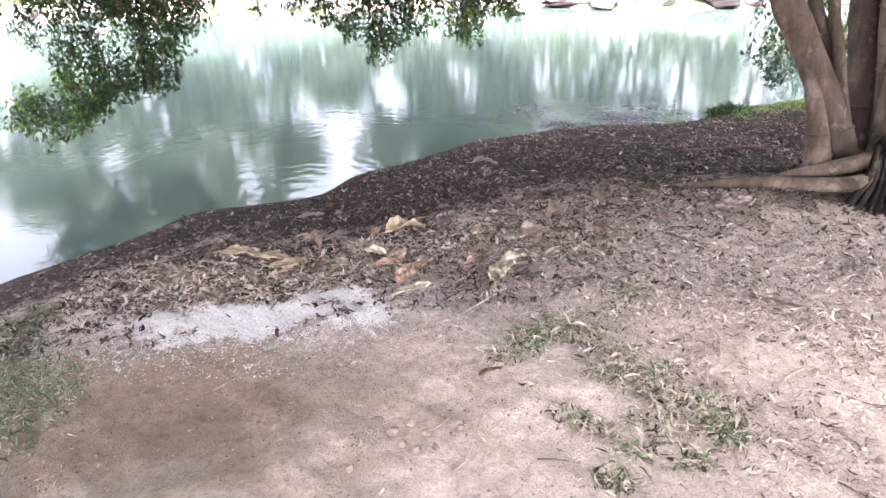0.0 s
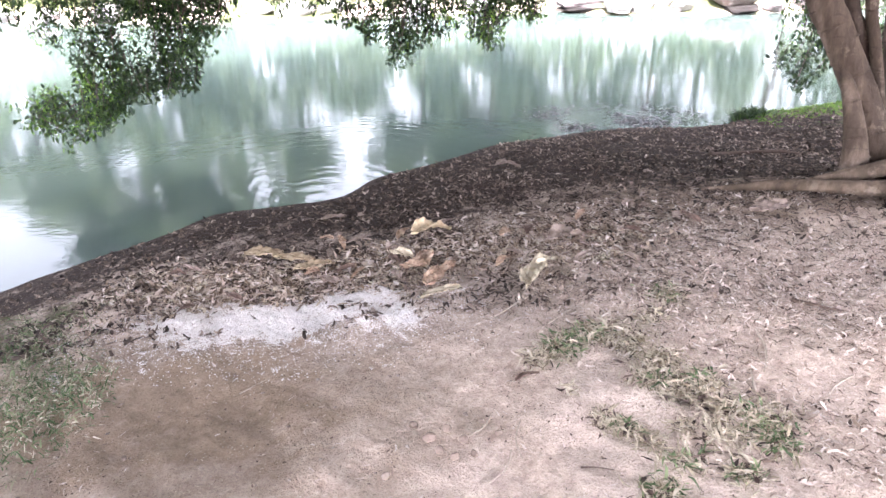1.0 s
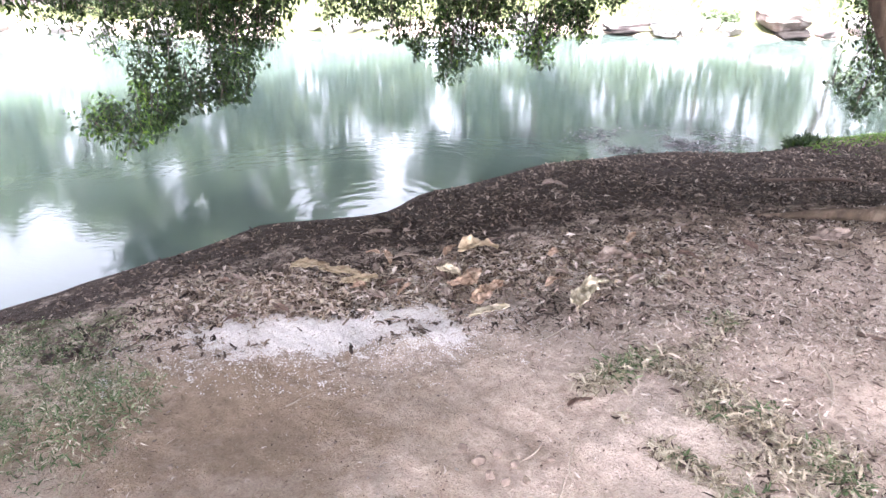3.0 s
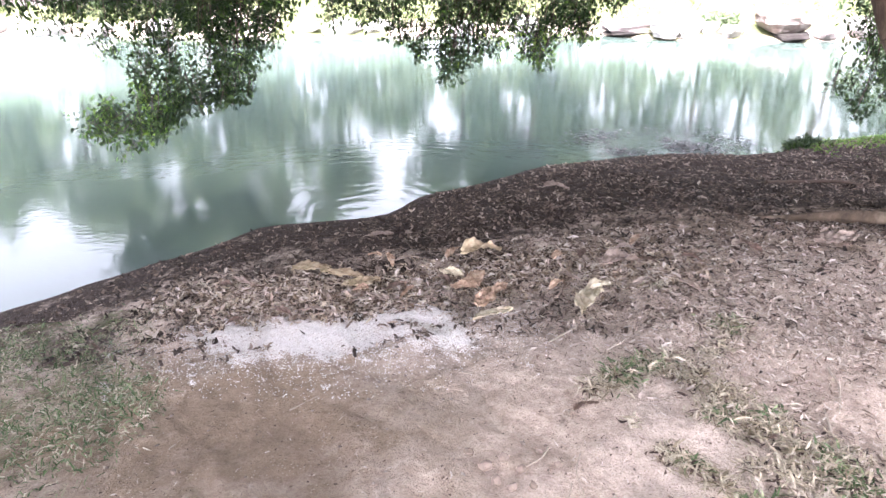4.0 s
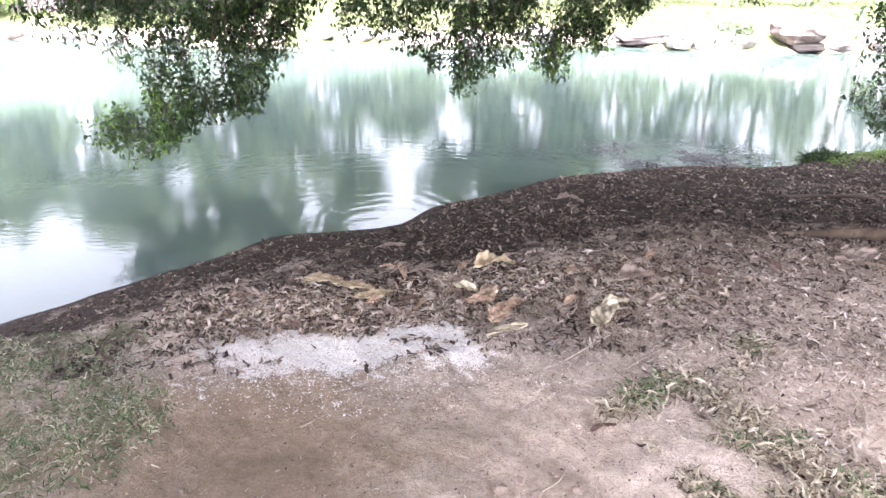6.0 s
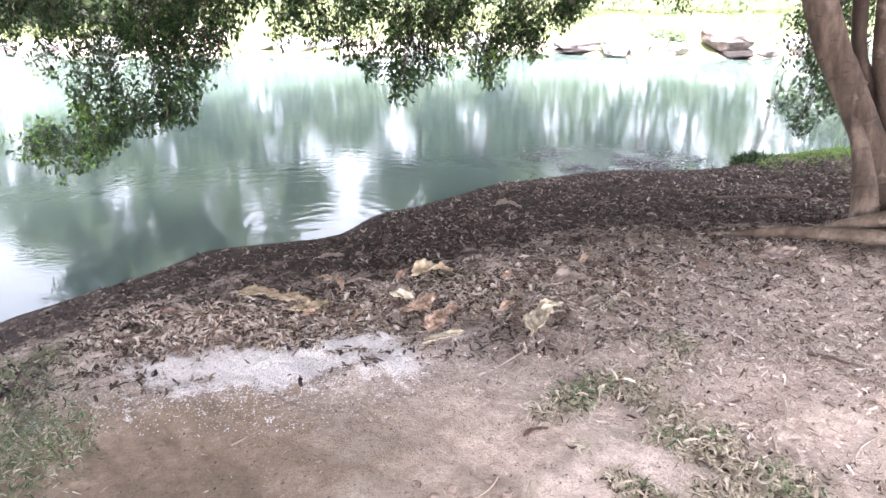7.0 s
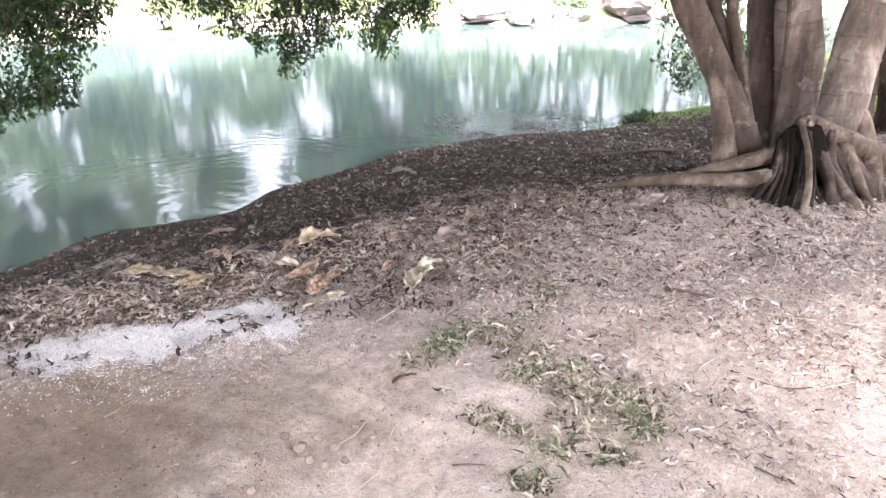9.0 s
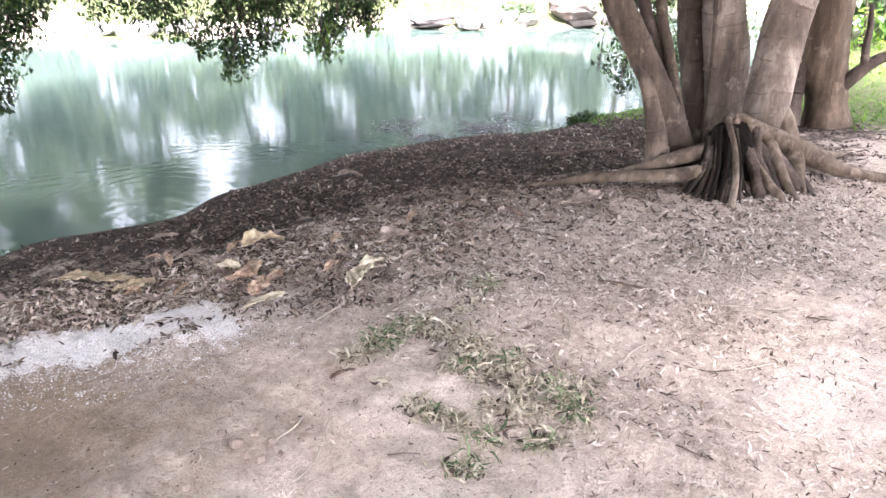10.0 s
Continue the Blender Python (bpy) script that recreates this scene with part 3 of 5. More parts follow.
# roots
ROOTS = [
    ([(2.93, 3.55, 0.40), (2.854, 3.5, 0.345), (2.653, 3.5, 0.30), (2.505, 3.55, 0.25), (2.36, 3.62, 0.19), (2.2, 3.7, 0.1)], [0.05, 0.062, 0.056, 0.044, 0.028, 0.012]),
    ([(2.93, 3.46, 0.26), (2.86, 3.42, 0.25), (2.78, 3.39, 0.25), (2.605, 3.4, 0.235), (2.413, 3.5, 0.21), (2.241, 3.65, 0.165), (2.108, 3.75, 0.12), (1.97, 3.9, 0.05), (1.8, 4.05, 0.0)], [0.05, 0.055, 0.058, 0.052, 0.045, 0.037, 0.028, 0.018, 0.008]),
    ([(2.99, 3.58, 0.48), (2.97, 3.54, 0.50), (2.93, 3.44, 0.46), (2.905, 3.34, 0.375), (2.855, 3.22, 0.25), (2.80, 3.14, 0.093), (2.79, 3.11, 0.0)], [0.03, 0.03, 0.026, 0.025, 0.025, 0.028, 0.035]),
    ([(2.93, 3.55, 0.45), (2.873, 3.5, 0.366), (2.816, 3.4, 0.249), (2.748, 3.3, 0.153), (2.72, 3.25, 0.05)], [0.035, 0.032, 0.03, 0.026, 0.02]),
    ([(3.0, 3.53, 0.5), (3.05, 3.52, 0.44), (3.095, 3.4, 0.277), (3.098, 3.25, 0.191), (3.107, 3.17, 0.12), (3.1, 3.1, 0.03)], [0.03, 0.033, 0.034, 0.038, 0.04, 0.025]),
    ([(3.15, 3.5, 0.45), (3.135, 3.45, 0.345), (3.108, 3.35, 0.224), (3.073, 3.25, 0.142), (3.05, 3.2, 0.05)], [0.04, 0.037, 0.035, 0.028, 0.02]),
    ([(2.98, 3.6, 0.45), (3.04, 3.56, 0.50), (3.172, 3.52, 0.43), (3.359, 3.45, 0.34), (3.535, 3.4, 0.25), (3.706, 3.35, 0.18), (3.957, 3.3, 0.13), (4.4, 3.25, 0.06)], [0.03, 0.045, 0.06, 0.075, 0.065, 0.05, 0.036, 0.015]),
    ([(3.32, 3.66, 0.62), (3.36, 3.55, 0.47), (3.374, 3.48, 0.36), (3.357, 3.38, 0.27), (3.321, 3.28, 0.17), (3.3, 3.18, 0.06)], [0.05, 0.065, 0.065, 0.06, 0.045, 0.02]),
    ([(3.4, 3.6, 0.3), (3.65, 3.65, 0.22), (3.9, 3.75, 0.14), (4.2, 3.9, 0.08)], [0.1, 0.07, 0.045, 0.02]),
    ([(3.0, 3.5, 0.45), (2.99, 3.4, 0.28), (2.98, 3.3, 0.15), (2.98, 3.24, 0.03)], [0.022, 0.02, 0.018, 0.02]),
    ([(2.78, 3.66, 0.2), (2.6, 3.58, 0.16), (2.4, 3.66, 0.1)], [0.06, 0.04, 0.015]),
    ([(3.24, 3.52, 0.40), (3.22, 3.28, 0.2), (3.2, 3.12, 0.08)], [0.05, 0.04, 0.02]),
]
for k, (pts, rad) in enumerate(ROOTS):
    zs = [(x, y, max(z, ground_z(x, y) + (0.3 * r if i < len(pts) - 1 else -0.5 * r))) for i, ((x, y, z), r) in enumerate(zip(pts, rad))]
    rad = [(0.7 if 2 <= k <= 5 else 0.82) * r for r in rad]
    stem("root", zs, rad, {3: M_ROOT_SHADE, 5: M_BARK_DARK, 9: M_ROOT_SHADE}.get(k, M_ROOT), 20 + k, sides=10, lumps=0.12, rings=0.0)
# decayed core between the roots, solid, coloured near-black for the shade of a hollow
part("stump", rock_mesh("stump", (0.18, 0.14, 0.31), M_HOLLOW_SHADE, 5, detail=3), tree, "root mass coloured near-black for the shade of a hollow").matrix_basis = pose(3.0, 3.53, 0.19)
part("root_knot", rock_mesh("root_knot", (0.05, 0.045, 0.04), M_BARK_DARK, 6, detail=3), tree).matrix_basis = pose(2.99, 3.56, 0.485, 0, 20, 30)

# a matted curtain of thin roots on the near side of the hollow, its shade in their colour
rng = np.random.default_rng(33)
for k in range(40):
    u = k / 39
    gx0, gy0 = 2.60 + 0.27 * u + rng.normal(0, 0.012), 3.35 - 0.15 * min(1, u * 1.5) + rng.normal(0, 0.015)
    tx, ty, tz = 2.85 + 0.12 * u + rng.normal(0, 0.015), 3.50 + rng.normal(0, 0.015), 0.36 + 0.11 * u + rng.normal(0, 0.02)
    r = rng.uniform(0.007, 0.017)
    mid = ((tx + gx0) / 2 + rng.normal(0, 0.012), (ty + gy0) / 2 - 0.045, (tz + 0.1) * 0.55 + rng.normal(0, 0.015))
    stem("root", [(tx, ty, tz), mid, (gx0, gy0, ground_z(gx0, gy0) - 0.01)], [r, r * 1.1, r * 1.2], (M_ROOT_SHADE, M_HOLLOW_SHADE, M_ROOT_SHADE)[k % 3], 140 + k, sides=7, lumps=0.2, rings=0.0)
for k in range(9):
    u = k / 8
    gx0, gy0 = 3.02 + 0.36 * u + rng.normal(0, 0.02), 3.18 + 0.05 * u + rng.normal(0, 0.03)
    r = rng.uniform(0.014, 0.03)
    stem("root", [(3.06 + 0.2 * u, 3.52, 0.40 - 0.06 * u), (3.06 + 0.28 * u + rng.normal(0, 0.015), 3.36, 0.23 + rng.normal(0, 0.02)), (gx0, gy0, ground_z(gx0, gy0) - 0.01)], [r, r * 1.1, r * 1.25], (M_BARK_DARK, M_ROOT_SHADE)[k % 2], 180 + k, sides=7, lumps=0.2, rings=0.0)
# limbs overhead
OVERHEAD = [
    ([(2.0, 4.3, 3.3), (0.8, 4.9, 3.9), (-0.6, 5.3, 3.5), (-1.5, 5.6, 2.5), (-1.75, 5.75, 1.7), (-1.9, 5.8, 1.0)], [0.1, 0.08, 0.055, 0.035, 0.02, 0.008]),
    ([(2.3, 4.1, 3.0), (1.6, 5.2, 3.6), (0.9, 6.0, 3.1), (0.5, 6.4, 2.2), (0.4, 6.5, 1.4)], [0.08, 0.06, 0.045, 0.025, 0.008]),
    ([(2.6, 4.3, 3.1), (2.2, 5.6, 3.6), (1.7, 6.8, 3.0), (1.5, 7.3, 2.0), (1.45, 7.4, 1.3)], [0.07, 0.055, 0.04, 0.025, 0.008]),
    ([(3.2, 4.3, 3.2), (3.5, 5.2, 2.8), (3.8, 5.9, 2.0), (3.75, 6.1, 1.2), (3.65, 6.1, 0.6)], [0.06, 0.045, 0.03, 0.02, 0.006]),
    ([(1.9, 4.4, 3.5), (0.0, 3.6, 4.4), (-1.8, 3.0, 4.6), (-3.4, 2.4, 4.4)], [0.1, 0.08, 0.06, 0.03]),
    ([(3.5, 4.0, 3.3), (3.0, 2.2, 4.3), (2.4, 0.3, 4.7), (2.0, -1.6, 4.6)], [0.11, 0.09, 0.06, 0.03]),
    ([(4.4, 3.9, 3.5), (5.2, 2.8, 4.3), (5.6, 1.2, 4.6)], [0.11, 0.07, 0.03]),
]
for k, (pts, rad) in enumerate(OVERHEAD):
    stem("limb", pts, rad, M_BARK_DARK, 50 + k, sides=8, lumps=0.05, rings=0.0)


def spray(rng, base, tip, leaves, spread):
    """Leaves along a drooping twig from base to tip."""
    u = rng.uniform(0, 1, leaves) ** 0.8
    p = base[None] * (1 - u[:, None]) + tip[None] * u[:, None]
    sag = np.sin(u * math.pi)[:, None] * rng.normal(0, 0.05, 3)[None]
    return p + sag + rng.normal(0, spread, (leaves, 3)) * np.array([1, 1, 0.8])


def hanging(seed, outline, y_of, depth, n_twigs, per, top=1.9, rise=(0.2, 0.5)):
    """Curtain of drooping twigs whose lower edge follows outline (x, z)."""
    rng = np.random.default_rng(seed)
    xs, zs = zip(*outline)
    pts, twigs = [], []
    for i in range(max(n_twigs // 9, 2)):
        x0 = rng.uniform(xs[0], xs[-1])
        z0, y0 = np.interp(x0, xs, zs) + 0.03 + rng.uniform(0, 1) ** 1.25 * max(top - np.interp(x0, xs, zs), 0.1), y_of(x0) + rng.normal(0, depth)
        for k in range(9):
            x = min(max(x0 + rng.normal(0, 0.055), xs[0]), xs[-1])
            tip = np.array([x, y0 + rng.normal(0, 0.06), max(z0 + rng.normal(0, 0.05), np.interp(x, xs, zs) + abs(rng.normal(0, 0.03)))])
            base = tip + np.array([rng.normal(0.05, 0.07), rng.normal(0, 0.08), rng.uniform(*rise) * 0.7])
            pts.append(spray(rng, base, tip, per, 0.026))
            twigs.append((base, tip))
    return np.concatenate(pts), twigs


OUT_A = [(-2.9, 1.03), (-2.6, 0.95), (-2.44, 0.92), (-2.42, 0.42), (-2.40, -0.08), (-2.28, -0.02), (-2.17, 0.09), (-2.03, 0.13), (-1.85, 0.19), (-1.55, 0.21), (-1.48, 0.35), (-1.39, 0.48), (-1.28, 0.70), (-1.2, 0.90), (-1.05, 0.92), (-0.98, 1.08)]
OUT_B = [(-0.9, 1.2), (-0.84, 0.83), (-0.73, 0.69), (-0.67, 0.62), (-0.44, 0.72), (-0.23, 0.58), (-0.19, 0.40), (0.03, 0.38), (0.31, 0.29), (0.44, 0.35), (0.53, 0.57), (0.74, 0.53), (0.83, 0.37), (0.99, 0.46), (1.28, 0.52), (1.42, 0.57), (1.48, 0.74), (1.64, 0.88), (1.8, 0.95), (2.1, 1.2)]
OUT_C = [(3.25, 1.05), (3.31, 0.9), (3.38, 0.37), (3.44, 0.02), (3.6, -0.03), (3.79, -0.07), (4.2, -0.03), (4.6, 0.3)]
PA, TA = hanging(3, OUT_A, lambda x: 5.62 + 0.15 * (x + 2), 0.2, 1150, 21)
PB, TB = hanging(4, OUT_B, lambda x: 6.35 + 0.35 * x, 0.22, 1250, 21)
PC, TC = hanging(5, OUT_C, lambda x: 6.1, 0.13, 420, 17, 1.7)
PE, TE = hanging(7, [(-2.66, 0.12), (-2.56, 0.0), (-2.44, -0.14), (-2.3, -0.02), (-2.2, 0.1)], lambda x: 5.54, 0.08, 90, 14, 0.2, (0.1, 0.22))
PA, TA = np.concatenate([PA, PE]), TA + TE
PF, TF = hanging(8, [(-2.3, 0.4), (-2.0, 0.35), (-1.7, 0.35), (-1.4, 0.55)], lambda x: 5.62 + 0.15 * (x + 2), 0.2, 120, 19)
PA, TA = np.concatenate([PA, PF]), TA + TF
PG, TG = hanging(9, [(-0.3, 0.75), (0.0, 0.6), (0.35, 0.6), (0.6, 0.8), (0.9, 0.65), (1.3, 0.8)], lambda x: 6.35 + 0.35 * x, 0.2, 260, 19)
PB, TB = np.concatenate([PB, PG]), TB + TG
PH, TH = hanging(10, [(-3.7, 0.7), (-3.3, 0.35), (-2.8, 0.3), (-2.3, 0.35), (-1.9, 0.7)], lambda x: 7.8, 0.3, 420, 19, 2.4)
PA, TA = np.concatenate([PA, PH]), TA + TH
PD, TD = hanging(6, [(2.45, 0.95), (2.55, 0.86), (2.7, 0.88), (2.8, 1.0)], lambda x: 7.0, 0.1, 16, 14, 1.4)


def crown(name, pts, seed, mat, lo, hi, aspect=0.42, parent=tree, label="", droop=0.5):
    rng = np.random.default_rng(seed)
    n = len(pts)
    ax = unit(rng, n) + np.array([0, 0, -droop])
    nm = unit(rng, n) * 0.7 + np.array([0, 0, 1.0])
    ln = rng.uniform(lo, hi, n)
    return part(name, leaf_mesh(name, pts, ax, nm, ln, ln * aspect * rng.uniform(0.8, 1.2, n), mat), parent, label)


for k, (pp, tip) in enumerate(((PA, lambda p: (p[:, 0] < -2.05) & (p[:, 2] < 0.5)), (PB, lambda p: (p[:, 0] > 0.5) & (p[:, 2] < 0.75)), (np.concatenate([PC, PD]), lambda p: p[:, 0] > 9))):
    pick = np.random.default_rng(40 + k).uniform(0, 1, len(pp)) < np.where(tip(pp), 0.5, 0.05)
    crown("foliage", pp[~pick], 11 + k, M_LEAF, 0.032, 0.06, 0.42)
    crown("young_foliage", pp[pick], 15 + k, M_LEAF_LIME, 0.03, 0.052, 0.42, label="young yellow-green leaves")
for tw in (TA, TB, TC, TD):
    pcs = [tube([b, (b + t) / 2 + np.array([0, 0, -0.02]), t], [0.004, 0.003, 0.0015], 4, seed=1) for b, t in tw[::2]]
    v, f = joined(pcs)
    tagged(part("twig_growth", mesh_from("twig_growth", v, f, M_BARK_DARK), tree), kind="stuff")


def clumps(seed, centres, radius, per, flat=0.6):
    rng = np.random.default_rng(seed)
    out = []
    for c in centres:
        d = unit(rng, per) * (rng.uniform(0, 1, per) ** 0.4)[:, None] * radius * rng.uniform(0.7, 1.25)
        out.append(np.asarray(c) + d * np.array([1, 1, flat]))
    return np.concatenate(out)


# unseen crown overhead, its edges cut to shade the bank and sunlight the pond
rng = np.random.default_rng(21)
cen = []
while len(cen) < 1400:
    x, y = rng.uniform(-8.5, 9.5), rng.uniform(-8.0, 9.3)
    if ((x - 0.6) / 9) ** 2 + ((y - 0.7) / 8.8) ** 2 < 1 and y < 7.9 + 0.6 * min(x + 1.0, 0) and not (x > 4.6 + 0.25 * rng.normal() and y < 1.2) and x < 6.3:
        cen.append((x, y, rng.uniform(3.3, 5.2)))
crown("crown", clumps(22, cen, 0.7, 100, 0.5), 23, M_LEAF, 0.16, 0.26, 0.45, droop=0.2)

# ---------------------------------------------------------------- the old tree behind
old = thing("old_tree", 4.9, 4.9, 0.08, "thick brown trunk of an old tree with a bare side branch", "tree")
stem("trunk", [(4.95, 4.95, -0.05), (4.935, 4.97, 0.1), (4.928, 5.0, 0.24), (4.857, 5.05, 0.51), (4.832, 5.1, 0.95), (4.8, 5.15, 1.8), (4.75, 5.2, 3.0), (4.7, 5.2, 4.2)], [0.22, 0.17, 0.165, 0.21, 0.21, 0.2, 0.19, 0.16], M_BARK_OLD, 60, sides=20, lumps=0.1, rings=0.0, parent=old)
stem("trunk", [(4.58, 5.0, -0.02), (4.61, 5.02, 0.1), (4.637, 5.05, 0.2), (4.68, 5.1, 0.51), (4.661, 5.15, 0.95), (4.6, 5.2, 2.0), (4.4, 5.3, 3.2)], [0.15, 0.11, 0.097, 0.096, 0.1, 0.1, 0.08], M_BARK_DARK, 61, lumps=0.1, parent=old)
stem("branch", [(4.9, 4.97, 0.22), (4.965, 4.93, 0.27), (5.043, 4.85, 0.4), (5.131, 4.8, 0.5), (5.301, 4.75, 0.58), (5.7, 4.7, 0.7)], [0.07, 0.066, 0.058, 0.052, 0.043, 0.03], M_BARK_DARK, 62, "bare dark branch", 8, 0.06, 0.0, old)
stem("branch", [(5.082, 4.82, 0.45), (5.045, 4.82, 0.61), (5.04, 4.82, 0.76), (5.0, 4.82, 0.95)], [0.037, 0.032, 0.026, 0.015], M_BARK_DARK, 63, "", 8, 0.06, 0.0, old)
rng = np.random.default_rng(64)
cen = [(rng.uniform(3.6, 6.0), rng.uniform(3.6, 7), rng.uniform(3.4, 5.6)) for _ in range(60)]
crown("crown", clumps(65, cen, 0.6, 110, 0.5), 66, M_LEAF, 0.09, 0.15, 0.45, old)

# ---------------------------------------------------------------- far bank


def far_tree(name, x, y, h, spread, seed, mat, label, lift=0.3, full=1.0):
    z = ground_z(x, y)
    e = thing(name, x, y, z, label, "tree", "trees across the pond")
    rng = np.random.default_rng(seed)
    stem("trunk", [(x, y, z - 0.1), (x + 0.1, y, z + h * 0.25), (x - 0.05, y + 0.1, z + h * 0.6), (x, y, z + h * 0.92)], [0.075, 0.06, 0.045, 0.015], M_BARK, seed, "", 8, 0.06, 0, e)
    cen = []
    for k in range(int(38 * spread * full)):
        u = rng.uniform(lift, 1.0)
        r = spread * math.sin(math.pi * min(max((u - lift * 0.6) / (1.08 - lift * 0.6), 0), 1)) ** 0.6
        a = rng.uniform(0, 6.283)
        rr = r * math.sqrt(rng.uniform(0.05, 1))
        cen.append((x + rr * math.cos(a), y + rr * math.sin(a) * 0.7, z + u * h))
    for c in cen[:6]:
        stem("limb", [(x, y, z + h * 0.35), ((x + c[0]) / 2, (y + c[1]) / 2, (z + h * 0.35 + c[2]) / 2 + 0.2), c], [0.07, 0.045, 0.015], M_BARK, seed + 1, "", 6, 0.0, 0, e)
    crown("crown", clumps(seed + 2, cen, 0.62, 70, 0.8), seed + 3, mat, 0.2, 0.34, 0.5, e)
    return e


FT = "leafy green tree standing on the sunlit far bank"
for k, (x, y, h, r, m) in enumerate([(-17.0, 20.0, 6.0, 2.4, 0), (-13.4, 19.5, 5.6, 2.3, 0), (-10.2, 19.8, 6.2, 2.2, 0), (-7.2, 19.2, 6.6, 2.0, 0), (-4.6, 19.6, 6.8, 1.8, 0), (-2.9, 20.5, 5.2, 0.9, 0), (-1.5, 21.5, 3.3, 1.1, 0), (-5.9, 22.0, 4.0, 1.3, 0),
                                     (0.5, 19.4, 8.6, 1.25, 1), (1.6, 21.6, 5.4, 0.9, 0), (2.6, 20.2, 8.8, 1.9, 1), (3.75, 21.5, 6.0, 0.9, 0), (4.9, 19.6, 8.0, 1.9, 0), (7.2, 20.2, 8.2, 2.1, 1), (8.95, 20.9, 6.6, 1.4, 0), (10.6, 19.6, 6.8, 2.0, 0), (13.4, 20.2, 6.0, 2.0, 0), (17.0, 20.5, 6.5, 2.4, 0)]):
    far_tree("far_tree", x, y, h, r, 300 + 10 * k, (M_LEAF_SUNLIT, M_LEAF_DEEP)[m], FT, 0.1, 0.6 if x > 4 else 1.0)
far_tree("far_tree", 9.6, 9.3, 4.4, 1.6, 490, M_LEAF_SUNLIT, "young leafy tree on the grassy bank", 0.1)
far_tree("far_tree", 13.0, 8.0, 5.0, 2.2, 496, M_LEAF_SUNLIT, "young leafy tree on the grassy bank", 0.1)


def shrub(name, x, y, r, h, seed, mat, label, n=22, leaf=(0.06, 0.12)):
    z = ground_z(x, y)
    e = thing(name, x, y, z, label, "shrub", "shrubs along the bank")
    rng = np.random.default_rng(seed)
    cen = [(x + rng.normal(0, r * 0.5), y + rng.normal(0, r * 0.4), z + abs(rng.normal(0.45, 0.28)) * h) for _ in range(n)]
    for c in cen[:7]:
        stem("stem", [(x + rng.normal(0, 0.06), y, z - 0.03), ((x + c[0]) / 2, (y + c[1]) / 2, z + (c[2] - z) * 0.6), c], [0.018, 0.013, 0.005], M_BARK_DARK, seed, "", 5, 0, 0, e)
    crown("foliage", clumps(seed + 1, cen, r * 0.45, 60, 0.8), seed + 2, mat, *leaf, 0.45, e)
    return e


shrub("shrub", -8.6, 17.0, 0.9, 2.0, 400, M_LEAF_LIME, "yellow-green shrub on the far bank")
for k, (x, y, r, h, m) in enumerate([(-11.2, 15.9, 0.9, 1.7, 1), (-9.9, 15.4, 0.8, 1.5, 0), (-7.2, 15.6, 0.8, 1.4, 1), (-5.9, 15.7, 0.7, 1.3, 1), (-12.6, 15.6, 0.9, 1.6, 0)]):
    shrub("shrub", x, y, r, h, 450 + 5 * k, (M_LEAF_LIME, M_LEAF_DEEP)[m], ("yellow-green shrub on the far bank", "leafy green shrub on the far bank")[m], 40)
shrub("shrub", 6.6, 9.7, 0.8, 1.8, 410, M_LEAF_SUNLIT, "dense green shrub at the water's edge")
shrub("shrub", 7.6, 10.4, 0.9, 2.2, 420, M_LEAF_SUNLIT, "dense green shrub at the water's edge")
shrub("shrub", 8.6, 8.6, 0.9, 1.7, 430, M_LEAF_LIME, "bright green shrub behind the old tree")
shrub("shrub", 11.0, 8.8, 1.1, 1.8, 440, M_LEAF_LIME, "bright green shrub behind the old tree")
shrub("shrub", 5.25, 13.9, 0.28, 0.2, 480, M_LEAF_SUNLIT, "low pale green shrub between the far stones", 14)

# hedge along the far path
hz = ground_z(5, 16.4)
rng = np.random.default_rng(77)
cen = [(x, 16.7 + 0.02 * x + rng.normal(0, 0.2), hz + rng.uniform(0.1, 1.1)) for x in np.arange(-1.5, 22, 0.25)]
hedge = thing("hedge", 5, 16.7, hz, "clipped dark green hedge behind the far lawn", "hedge", kind="structure")
crown("foliage", clumps(78, cen, 0.4, 70, 0.8), 79, M_LEAF_SUNLIT, 0.08, 0.15, 0.5, hedge)


def low_wall(name, x0, x1, y, h, seed):
    """A plastered garden wall with an uneven, thicker coping."""
    z = ground_z((x0 + x1) / 2, y) - 0.1
    e = thing(name, (x0 + x1) / 2, y, z, "weathered grey plaster garden wall on the far bank", "wall", kind="structure")
    for nm, a, b, d in (("wall_face", 0, h, 0.1), ("coping", h, h + 0.09, 0.15)):
        bm = bmesh.new()
        bmesh.ops.create_cube(bm, size=1.0)
        for v in bm.verts:
            v.co = Vector(((x0 + x1) / 2 + v.co.x * (x1 - x0), y + v.co.y * 2 * d, z + (a + b) / 2 + v.co.z * (b - a)))
        bmesh.ops.bevel(bm, geom=bm.edges[:], offset=0.02, segments=2, affect="EDGES")
        me = bpy.data.meshes.new(nm)
        bm.to_mesh(me)
        bm.free()
        me.materials.append(M_WALL)
        part(nm, me, e)
    return e


low_wall("garden_wall", -14.0, -5.2, 16.2, 1.1, 1)


def boulder(name, x, y, size, mat, seed, label, turn=0.0, sink=0.3, tilt=0.0):
    ob = part(name, rock_mesh(name, size, mat, seed))
    z = max(ground_z(x, y), WATER_Z - 0.05)
    ob.matrix_basis = pose(x, y, z + size[2] * (1 - 2 * sink) * 0.6, tilt, tilt * 0.5, turn)
    return tagged(ob, label, "rock", "rocks along the far shore")


